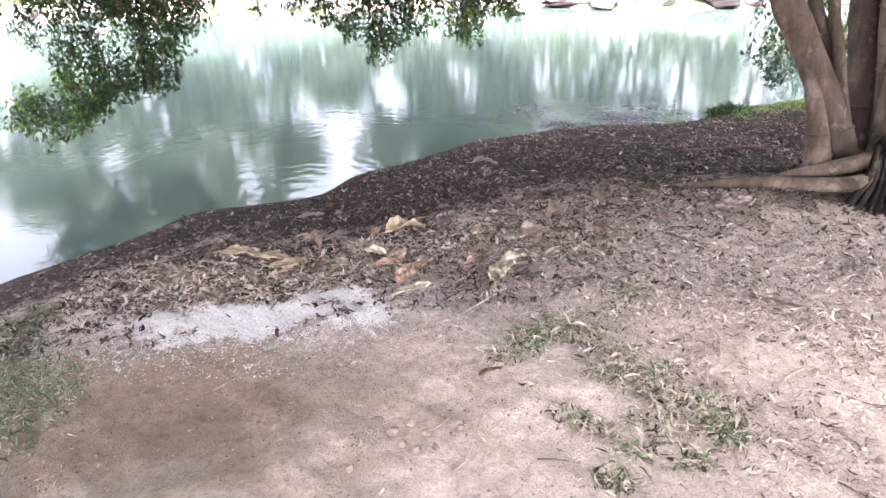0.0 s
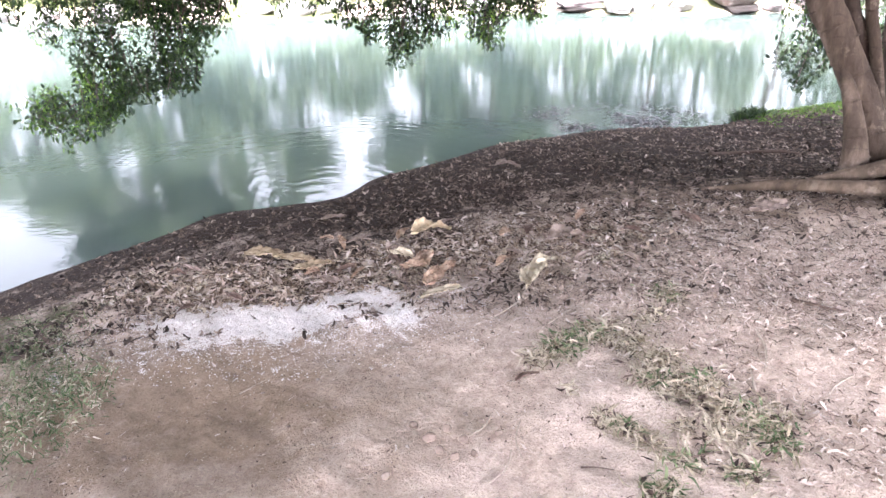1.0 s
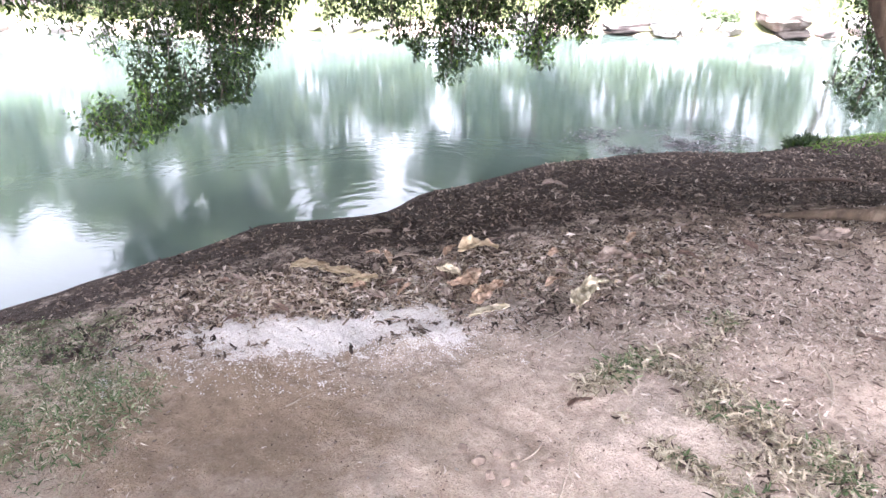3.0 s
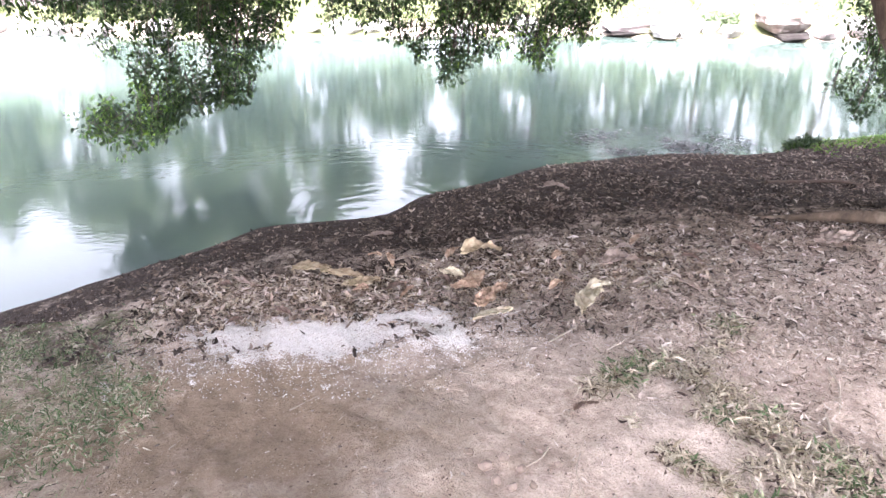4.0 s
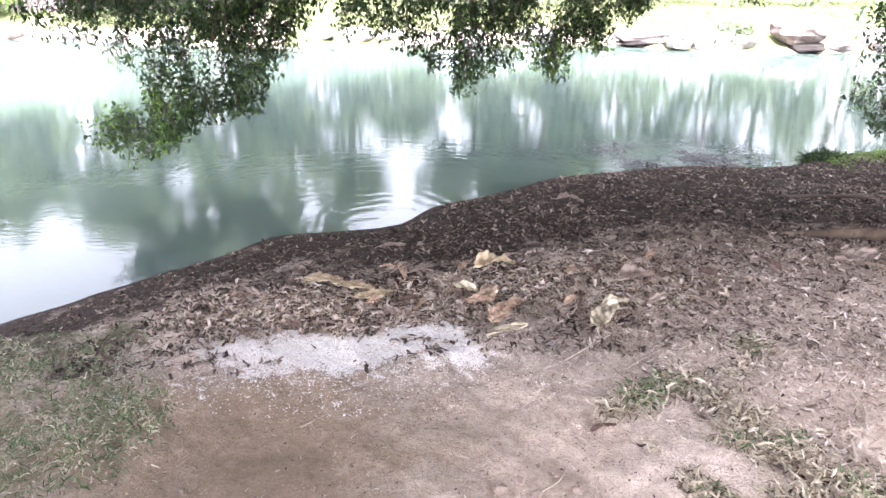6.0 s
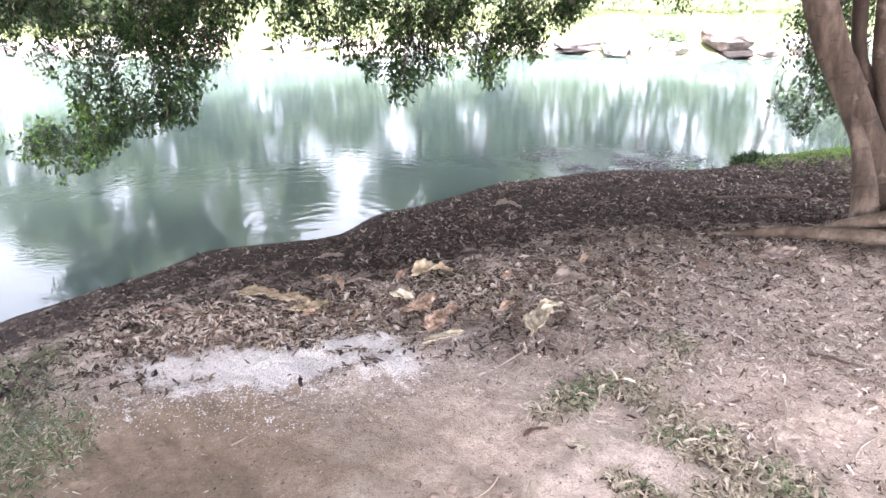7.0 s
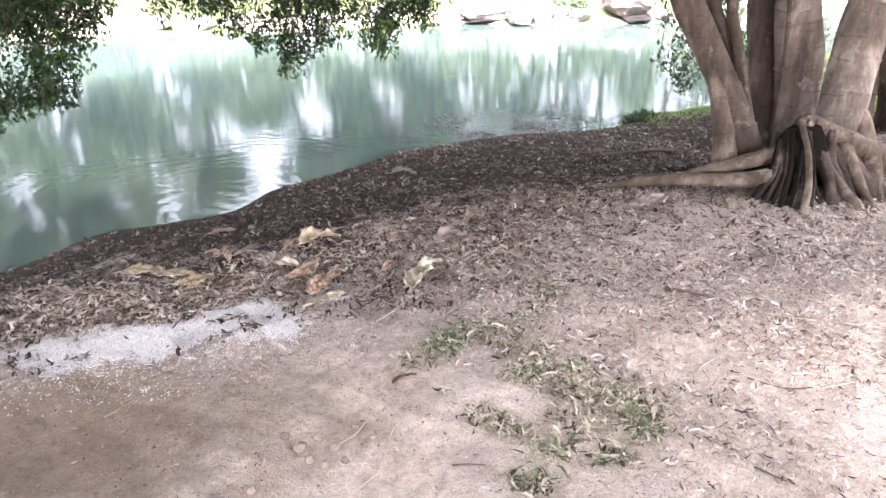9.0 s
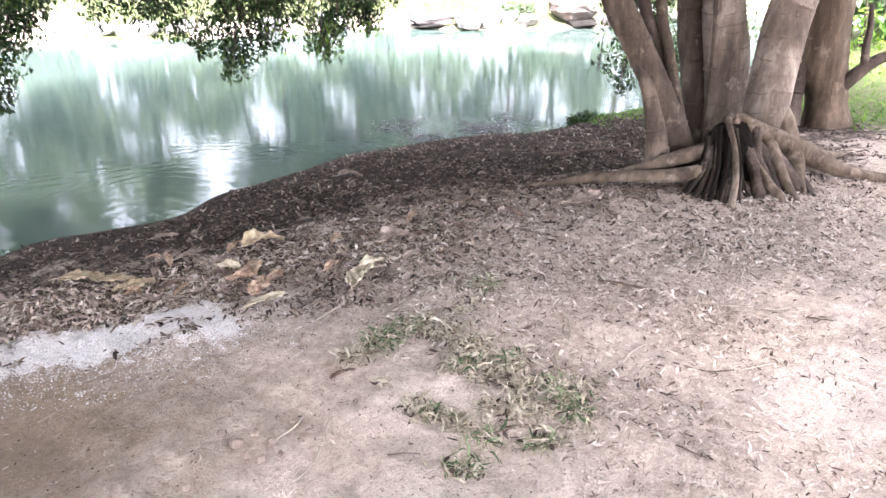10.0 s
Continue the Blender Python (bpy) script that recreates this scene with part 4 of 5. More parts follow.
def ledge_mesh(name, size, material, seed, under=0.35, lean=0.0):
    """A blocky stone with a flat top, broken faces and an undercut foot."""
    rng = np.random.default_rng(seed)
    bm = bmesh.new()
    bmesh.ops.create_cube(bm, size=2.0)
    bmesh.ops.subdivide_edges(bm, edges=bm.edges[:], cuts=7, use_grid_fill=True)
    off = Vector(rng.uniform(-50, 50, 3))
    cuts = [(Vector((math.cos(a), math.sin(a), rng.uniform(-0.3, 0.5))).normalized(), rng.uniform(0.85, 1.05)) for a in rng.uniform(0, 6.283, 7)]
    for v in bm.verts:
        p = v.co.copy()
        for d, k in cuts:
            q = p.dot(d)
            if q > k:
                p -= d * (q - k)
        shrink = 1 - under * max(0.0, -p.z)
        p = Vector((p.x * shrink, p.y * shrink, p.z + lean * p.x))
        p += Vector(noise.noise_vector(p * 1.3 + off)) * 0.12 + Vector(noise.noise_vector(p * 4 + off)) * 0.05
        v.co = Vector((p.x * size[0], p.y * size[1], p.z * size[2]))
    me = bpy.data.meshes.new(name)
    bm.to_mesh(me)
    bm.free()
    me.materials.append(material)
    return me


def ledge(name, x, y, z, size, mat, seed, label, turn=0.0, under=0.35, lean=0.0):
    ob = part(name, ledge_mesh(name, size, mat, seed, under, lean))
    ob.matrix_basis = pose(x, y, z, 0, 0, turn)
    return tagged(ob, label, "rock", "rocks along the far shore")


ledge("boulder", 6.33, 13.55, -0.12, (0.40, 0.34, 0.165), M_ROCK_PINK, 509, "large reddish boulder overhanging the far waterline", 6, 0.4, -0.03)
# added dark block where the boulder's underside is only shaded
ledge("boulder", 6.42, 13.36, -0.35, (0.31, 0.26, 0.07), M_ROCK_UNDERSHADE, 502, "dark stone put in for the boulder's shaded underside", 5, 0.5, 0.25)
ledge("rock", 7.1, 13.5, -0.36, (0.22, 0.2, 0.09), M_WALL, 503, "grey broken stone on the far shore", 30)
ledge("rock", 7.95, 13.6, -0.26, (0.36, 0.3, 0.2), M_ROCK_PALE, 504, "pale stone on the far shore", 20)
ledge("rock", 3.6, 14.15, -0.24, (0.5, 0.3, 0.09), M_WALL, 505, "flat grey slab on the far shore", 2, 0.15)
# added dark strip for the shade line below the slab
ledge("rock", 3.6, 14.06, -0.36, (0.46, 0.3, 0.03), M_ROCK_UNDERSHADE, 506, "dark strip put in for the shade under the grey slab", 2, 0.1)
for k, (x, w, h) in enumerate([(4.15, 0.26, 0.12), (4.62, 0.24, 0.16), (5.02, 0.2, 0.13), (5.4, 0.22, 0.10)]):
    ledge("rock", x, 13.62 + 0.1 * (k % 3), -0.34 + h * 0.7, (w, 0.24, h), M_ROCK_PALE, 530 + k, "pale squared stone edging the far shore", 9 * k, 0.1)
for k, (x, y, s) in enumerate([(-9.0, 14.5, 0.5), (-7.6, 14.4, 0.45), (-6.6, 14.2, 0.4), (-5.4, 14.2, 0.5), (-2.6, 14.2, 0.35), (-1.9, 14.1, 0.45), (-1.2, 14.2, 0.35), (0.4, 14.4, 0.45), (1.6, 14.5, 0.5), (8.4, 13.7, 0.4), (9.4, 14.0, 0.5), (10.6, 14.4, 0.5)]):
    boulder("rock", x, y, (s, s * 0.6, s * 0.45), M_ROCK_PALE, 510 + k, "pale weathered stone on the far shore", 37 * k)

# ---------------------------------------------------------------- ground cover


def scatter(seed, n, x0, x1, y0, y1, weight):
    rng = np.random.default_rng(seed)
    out = np.zeros((0, 2))
    while len(out) < n:
        p = rng.uniform((x0, y0), (x1, y1), (n * 2, 2))
        out = np.concatenate([out, p[rng.uniform(0, 1, len(p)) < weight(p[:, 0], p[:, 1])]])
    out = out[:n]
    return np.column_stack([out, surf_z(out[:, 0], out[:, 1])]), rng


def blob(x, y, cx, cy, rx, ry):
    return np.exp(-(((x - cx) / rx) ** 2 + ((y - cy) / ry) ** 2))


def grain_amount(x, y):
    """How thickly the spilled grain covers the earth: a heap, a strip behind it and thin skirts."""
    e = 1.25 * blob(x, y, -0.40, 2.82, 0.26, 0.17) + 0.95 * blob(x, y, -0.72, 2.90, 0.26, 0.20) + 1.1 * blob(x, y, -0.08, 2.95, 0.20, 0.10) + 0.75 * blob(x, y, 0.10, 2.72, 0.14, 0.12) + 0.45 * blob(x, y, -0.98, 2.86, 0.20, 0.14)
    e = e - 0.9 * blob(x, y, -0.13, 2.90, 0.08, 0.035) - 0.5 * blob(x, y, -0.30, 2.98, 0.10, 0.03) - 0.5 * blob(x, y, -0.49, 3.05, 0.07, 0.04)
    return np.clip(1.1 * e - 0.30 + 0.24 * rough2(x, y, 13, 5) + 0.30 * rough2(x, y, 34, 6) + 0.24 * rough2(x, y, 71, 2), 0, 1)


def chips(name, seed, n, box, weight, lo, hi, mat, label, aspect=(0.25, 0.6), curl=0.2):
    p, rng = scatter(seed, n, *box, lambda x, y: weight(x, y) * (1 - 0.985 * np.clip(2.4 * grain_amount(x, y), 0, 1)))
    a = rng.uniform(0, 6.283, n)
    ax = np.column_stack([np.cos(a), np.sin(a), rng.normal(0.08, 0.15, n)])
    nm = np.column_stack([rng.normal(0, 0.38, n), rng.normal(0, 0.38, n), np.ones(n)])
    ln = lo + (hi - lo) * rng.uniform(0, 1, n) ** 2.2
    p[:, 2] += 0.004 + ln * 0.06
    return tagged(part(name, flake_mesh(name, p, ax, nm, ln, ln * rng.uniform(*aspect, n), mat, curl, rng)), label, "leaf litter", kind="stuff")


def w_band(x, y):
    z, dn, df = land(x, y)
    mid = 3.32 + 0.05 * x + 0.08 * np.sin(3 * x)
    return np.exp(-((y - mid) / 0.25) ** 2) * soft_in(x, -1.5, -1.0) * soft_in(-x, -1.6, -0.9)


def w_dark(x, y):
    z, dn, df = land(x, y)
    return np.clip(zones(x, y)[0] * 1.2, 0, 1) * (dn > 0.15) * (0.6 + 0.4 * rough2(x, y, 4)) * np.where(x < -0.5, 0.45, 1)


def dry_leaves(name, seed, n, box, weight, lo, hi, mat, label, aspect=(0.22, 0.45), curl=0.5, tilt=0.35, lift=0.008, cols=3):
    """Many narrow dry leaves, each a bent and twisted blade; with three columns it is cupped along its midrib too."""
    p, rng = scatter(seed, n, *box, lambda x, y: weight(x, y) * (1 - 0.97 * np.clip(1.8 * grain_amount(x, y), 0, 1)))
    ln = lo + (hi - lo) * rng.uniform(0, 1, n) ** 1.7
    wd = ln * rng.uniform(*aspect, n)
    u = np.array([0.0, 0.2, 0.5, 0.8, 1.0])
    prof = np.array([0.12, 0.72, 1.0, 0.62, 0.05] if cols == 3 else [0.55, 0.95, 0.9, 1.0, 0.45]) * rng.uniform(0.6, 1.2, (n, 5))
    bend, cup, twist, side = rng.normal(0, curl, n), rng.normal(0.2, 0.35, n), rng.normal(0, 0.8, n), rng.normal(0, 0.4, n)
    X = (u[None] - 0.5) * ln[:, None] * (1 - 0.25 * np.abs(bend))[:, None]
    Z = (bend * ln)[:, None] * ((u - 0.5) ** 2)[None] * 1.2 + rng.normal(0, 0.03, (n, 5)) * ln[:, None]
    Y = side[:, None] * ln[:, None] * ((u - 0.5) ** 2)[None]
    rows = []
    for q in ((-1, 0, 1) if cols == 3 else (-1, 1)):
        a = twist[:, None] * (u[None] - 0.5)
        w = 0.5 * q * wd[:, None] * prof
        rows.append(np.stack([X, Y + w * np.cos(a), Z + w * np.sin(a) + abs(q) * cup[:, None] * wd[:, None] * prof * 0.6], -1))
    V = np.stack(rows, 2)
    th, ax, ay = rng.uniform(0, 6.283, n), rng.normal(0, tilt, n), rng.normal(0, tilt * 0.6, n)
    V[..., 2] += V[..., 0] * ay[:, None, None] + V[..., 1] * ax[:, None, None]
    c, sn = np.cos(th)[:, None, None], np.sin(th)[:, None, None]
    V = np.stack([V[..., 0] * c - V[..., 1] * sn, V[..., 0] * sn + V[..., 1] * c, V[..., 2]], -1)
    low = V[..., 2].min((1, 2))
    V = V + p[:, None, None, :]
    V[..., 2] += (rng.uniform(0, lift, n) - low * 0.7)[:, None, None]
    f = np.array([[i * cols + j, i * cols + j + 1, (i + 1) * cols + j + 1, (i + 1) * cols + j] for i in range(4) for j in range(cols - 1)])
    return tagged(part(name, mesh_from(name, V.reshape(-1, 3), (np.arange(n)[:, None, None] * 5 * cols + f[None]).reshape(-1, 4), mat, True)), label, "leaf litter", kind="stuff")


def w_shore(x, y):
    z, dn, df = land(x, y)
    return np.clip(np.exp(-((dn - 1.75) / 0.85) ** 2) + 0.25, 0, 1) * (dn > 0.12) * np.clip(0.6 + 0.45 * rough2(x, y, 7, 2), 0.05, 1)


def w_fore(x, y):
    return np.clip(0.25 + 0.6 * rough2(x, y, 8, 3), 0.02, 1) * (1 - 0.6 * blob(x, y, -0.6, 2.2, 0.8, 0.4))


dry_leaves("leaf_litter", 601, 4800, (-1.6, 1.7, 2.7, 4.0), w_band, 0.02, 0.07, M_LITTER_BAND, "thick band of dry curled tan leaves", (0.14, 0.36), 0.6, 0.2, 0.018)
dry_leaves("leaf_litter", 602, 3800, (-1.6, 1.8, 2.7, 4.0), w_band, 0.018, 0.06, M_LITTER_MID, "dry curled brown leaves in the litter band", (0.14, 0.36), 0.6, 0.2, 0.012)
# dark pieces laid in as the shadows between the band's leaves
dry_leaves("leaf_litter", 603, 1000, (-1.5, 1.8, 2.7, 4.0), w_band, 0.02, 0.06, M_LITTER_SHADE, "dark leaves standing for shadow gaps between the dry ones", (0.2, 0.45), 0.5, 0.2, 0.01)
dry_leaves("leaf_litter", 616, 2400, (-1.5, 1.7, 2.8, 3.9), w_band, 0.02, 0.08, M_LITTER_PALE, "pale torn leaves along the litter band", (0.12, 0.35), 0.6, 0.2, 0.022)
dry_leaves("leaf_litter", 604, 6000, (-2.6, 5.0, 2.6, 6.9), w_dark, 0.018, 0.06, M_LITTER_SHADE, "leaf litter darkened for the shade under the trees", (0.2, 0.45), 0.5, 0.2, cols=2)
dry_leaves("leaf_litter", 605, 9000, (-2.4, 5.5, 2.6, 6.9), w_dark, 0.02, 0.07, M_LITTER_SHADE, "brown leaf litter under the trees", (0.16, 0.38), 0.5, 0.2, cols=2)
dry_leaves("leaf_litter", 606, 15000, (-1.8, 4.4, 2.7, 6.6), w_shore, 0.018, 0.065, M_LITTER_SHADE, "narrow brown leaf fragments over dark soil", (0.15, 0.38), 0.5, 0.2, cols=2)
dry_leaves("leaf_litter", 607, 1500, (-2.0, 4.4, 2.7, 6.3), w_shore, 0.015, 0.07, M_LITTER_MID, "bleached narrow leaves over dark soil", (0.14, 0.35), 0.5, 0.2, cols=2)
dry_leaves("straw_litter", 608, 24000, (0.4, 4.0, 1.2, 4.0), strewn_at, 0.01, 0.046, M_STRAW_BITS, "short pale straw and leaf strips on bare earth", (0.09, 0.26), 0.4, 0.3, 0.009, 2)
dry_leaves("straw_litter", 609, 12000, (0.4, 4.0, 1.2, 4.0), strewn_at, 0.01, 0.045, M_LITTER_MID, "short tan stalks and leaf strips on bare earth", (0.09, 0.28), 0.4, 0.3, 0.008, 2)
# dark pieces laid in as the small shadows among the straw
dry_leaves("straw_litter", 611, 4500, (0.4, 4.0, 1.2, 4.0), strewn_at, 0.01, 0.04, M_LITTER_SHADE, "short dark strips standing for shadow gaps in the straw on bare earth", (0.10, 0.3), 0.4, 0.2, 0.002, 2)
chips("leaf_litter", 612, 2500, (0.5, 3.8, 1.2, 3.8), strewn_at, 0.006, 0.018, M_LITTER_MID, "small dry leaf and bark fragments on bare earth", (0.3, 0.8), 0.2)
chips("leaf_litter", 614, 3500, (-1.6, 3.0, 1.0, 3.4), w_fore, 0.005, 0.018, M_LITTER, "fine plant crumbs on bare earth", (0.3, 0.7), 0.1)
chips("leaf_litter", 617, 2500, (-1.0, 3.2, 1.0, 3.2), w_fore, 0.004, 0.016, M_LITTER_DARK, "tiny dark crumbs and rootlets on bare earth", (0.15, 0.6), 0.1)
dry_leaves("straw_litter", 619, 900, (-1.0, 2.6, 1.1, 2.9), w_fore, 0.012, 0.04, M_LITTER_PALE, "thin pale straw bits on bare earth", (0.08, 0.25), 0.5, 0.2, 0.003)
dry_leaves("straw_litter", 618, 1500, (-2.2, -0.55, 1.2, 3.3), lambda x, y: soft_in(-x + 0.2 * rough2(x, y, 6, 5), 0.75, 1.2) * np.clip(0.4 + 0.6 * rough2(x, y, 9, 1), 0.05, 1), 0.015, 0.045, M_LITTER_MID, "dry straw at the worn edge of the grass", (0.06, 0.15), 0.6, 0.25)


def pebbles(name, seed, n, box, weight, lo, hi, mat, label, category):
    p, rng = scatter(seed, n, *box, weight)
    s = lo + (hi - lo) * rng.uniform(0, 1, n) ** 3
    a = rng.uniform(0, 6.283, n)
    o = np.array([[1, 0, 0], [0, 1, 0], [-1, 0, 0], [0, -1, 0], [0, 0, 1], [0, 0, -1]], float)
    v = np.repeat(o[None], n, 0) * rng.uniform(0.75, 1.2, (n, 6, 1)) * np.array([1.0, 0.7, 0.5])
    c, sn = np.cos(a)[:, None], np.sin(a)[:, None]
    v = np.stack([v[..., 0] * c - v[..., 1] * sn, v[..., 0] * sn + v[..., 1] * c, v[..., 2]], -1) * s[:, None, None]
    v += p[:, None, :] + np.array([0, 0, 1.0]) * (s * 0.3)[:, None, None]
    f = np.array([[0, 1, 4], [1, 2, 4], [2, 3, 4], [3, 0, 4], [1, 0, 5], [2, 1, 5], [3, 2, 5], [0, 3, 5]])
    return tagged(part(name, mesh_from(name, v.reshape(-1, 3), (np.arange(n)[:, None, None] * 6 + f).reshape(-1, 3), mat, True)), label, category, kind="stuff")


pebbles("pebbles", 610, 1500, (-2.2, 3.2, 0.9, 3.6), lambda x, y: 0.6 + 0 * x, 0.003, 0.012, M_PEBBLE, "scattered small stones and clods on bare earth", "pebbles")


# bits of leaf afloat by the shore
N_FL = 1300
p_fl, r_fl = scatter(615, N_FL, 1.2, 3.2, 6.4, 7.6, lambda x, y: (land(x, y)[1] < 0.0) * np.exp(-((land(x, y)[1] + 0.22) / 0.34) ** 2) * blob(x, y, 2.1, 6.9, 0.75, 0.6) * np.clip(0.3 + 0.7 * rough2(x, y, 6, 1), 0, 1))
p_fl[:, 2] = WATER_Z + 0.003
a_fl = r_fl.uniform(0, 6.283, N_FL)
tagged(part("floating_leaf_litter", leaf_mesh("floating_leaf_litter", p_fl, np.column_stack([np.cos(a_fl), np.sin(a_fl), r_fl.normal(0, 0.12, N_FL)]), r_fl.normal(0, 0.25, (N_FL, 3)) + (0, 0, 1), r_fl.uniform(0.02, 0.08, N_FL), r_fl.uniform(0.006, 0.018, N_FL), M_LITTER_WET, 0.15)),
       "dead leaves and twigs floating along the shore", "leaf litter", kind="stuff")


# spilled white grain
def w_grain(x, y):
    e = ((x + 0.45) / 0.8) ** 2 + ((y - 2.84) / 0.30) ** 2
    return np.clip(grain_amount(x, y) + 0.16 * np.exp(-e * 1.0) * (e < 2.8), 0, 1) ** 1.2


pebbles("spilled_grain", 620, 52000, (-1.5, 0.5, 2.35, 3.2), w_grain, 0.0026, 0.0052, M_GRAIN, "spilled white rice grains scattered on the earth", "grain")

def blades(name, seed, n, box, weight, lo, hi, mat, label, lean=0.8, wide=0.005, droop=0.5):
    """Grass blades: ribbons that rise, bow over and taper to a tip."""
    p, rng = scatter(seed, n, *box, weight)
    a = rng.uniform(0, 6.283, n)
    ln, w = rng.uniform(lo, hi, n), wide * rng.uniform(0.6, 1.5, n)
    out, rise, sag = lean * rng.uniform(0.5, 1.2, n), rng.uniform(0.25, 1.1, n), droop * rng.uniform(0.4, 1.8, n)
    k = ln / np.sqrt(out ** 2 + rise ** 2)
    d = np.column_stack([np.cos(a), np.sin(a), 0 * a])
    swing = np.column_stack([-np.sin(a), np.cos(a), 0 * a]) * rng.normal(0, 0.35, n)[:, None]
    rows = []
    for u, g in ((0.0, 0.7), (0.3, 1.0), (0.65, 0.8), (1.0, 0.0)):
        h = np.maximum(rise * u - sag * u * u, 0.02)
        c = p + d * (out * u * k)[:, None] + swing * (u * u * k)[:, None] + np.array([0, 0, 1.0]) * (h * k - 0.003 * (u == 0))[:, None]
        s = np.column_stack([-np.sin(a), np.cos(a), rng.normal(0, 0.4, n)]) * (w * g * 0.5)[:, None]
        rows += [c + s, c - s] if g else [c]
    f = [(0, 1, 3), (0, 3, 2), (2, 3, 5), (2, 5, 4), (4, 5, 6)]
    return tagged(part(name, mesh_from(name, np.stack(rows, 1).reshape(-1, 3), (np.arange(n)[:, None, None] * 7 + np.array(f)[None]).reshape(-1, 3), mat)), label, "grass", kind="stuff")


def w_spots(spots, x, y):
    s = 0 * x
    for tx, ty, r in spots:
        s = np.maximum(s, blob(x, y, tx, ty, r, r * 0.8))
    return s


def w_left(x, y):
    e = soft_in(-x + 0.25 * rough2(x, y, 4, 3), 1.05, 1.45) * soft_in(y, 0.9, 1.2) * soft_in(-y, -3.35, -2.9) * (land(x, y)[1] > 0.35)
    return e * np.clip(0.6 + 0.5 * rough2(x, y, 7, 2), 0.15, 1)


blades("grass", 630, 700, (0.3, 1.7, 1.4, 3.3), lambda x, y: w_spots(GREEN_TUFTS, x, y) ** 1.5, 0.03, 0.08, M_BLADE, "sparse trampled green grass tufts", 1.1, 0.0075, 0.6)
blades("dry_grass", 631, 2100, (0.3, 1.7, 1.4, 3.3), lambda x, y: w_spots(TUFTS, x, y) ** 1.4 * (rough2(x, y, 19, 3) > -0.4), 0.03, 0.085, M_STRAW, "dry yellowed grass blades among the tufts", 2.2, 0.006, 0.8)
dry_leaves("dry_grass", 636, 1300, (0.3, 1.7, 1.4, 3.3), lambda x, y: w_spots(TUFTS, x, y) ** 1.2, 0.025, 0.075, M_STRAW, "matted dead grass among the tufts", (0.08, 0.2), 0.7, 0.3, 0.012)
dry_leaves("dry_grass", 637, 700, (0.3, 1.7, 1.4, 3.3), lambda x, y: w_spots(TUFTS, x, y) ** 1.2, 0.02, 0.06, M_LITTER_DARK, "dark grass strips under the tufts", (0.1, 0.3), 0.5, 0.2, 0.004)
blades("grass", 632, 15000, (-2.8, -0.8, 0.9, 3.4), w_left, 0.02, 0.06, M_BLADE, "short worn green grass beside the bare earth", 1.0, 0.0042)
blades("dry_grass", 633, 9500, (-2.8, -0.8, 0.9, 3.4), w_left, 0.02, 0.06, M_STRAW, "dry straw-coloured grass beside the bare earth", 1.8, 0.0042, 0.8)
blades("grass", 634, 420, (3.1, 4.0, 6.3, 7.1), lambda x, y: blob(x, y, 3.5, 6.75, 0.16, 0.12) * (land(x, y)[1] > 0.02), 0.06, 0.15, M_LEAF, "dark green weeds at the bank edge", 0.6, 0.014, 0.3)
blades("grass", 638, 2600, (3.5, 5.6, 6.0, 7.2), lambda x, y: np.exp(-((land(x, y)[1] - 0.28) / 0.2) ** 2) * (land(x, y)[1] > 0.05), 0.03, 0.08, M_LEAF_LIME, "yellow-green moss and weeds along the bank edge", 0.9, 0.009)
blades("grass", 639, 9000, (4.6, 12, 3.5, 9.5), lambda x, y: soft_in(x + 0.4 * (y - 4), 5.2, 6.0) * (land(x, y)[1] > 0.2) * np.clip(0.5 + 0.6 * rough2(x, y, 2.1, 4), 0.1, 1), 0.05, 0.14, M_LEAF_LIME, "sunlit grass on the bank behind the old tree", 0.8, 0.012)
blades("grass", 635, 9000, (-10, 11, 14.3, 19), lambda x, y: zones(x, y)[1] * (land(x, y)[2] > 0.3), 0.08, 0.2, M_BLADE, "sunlit grass on the far bank", 0.8, 0.012)


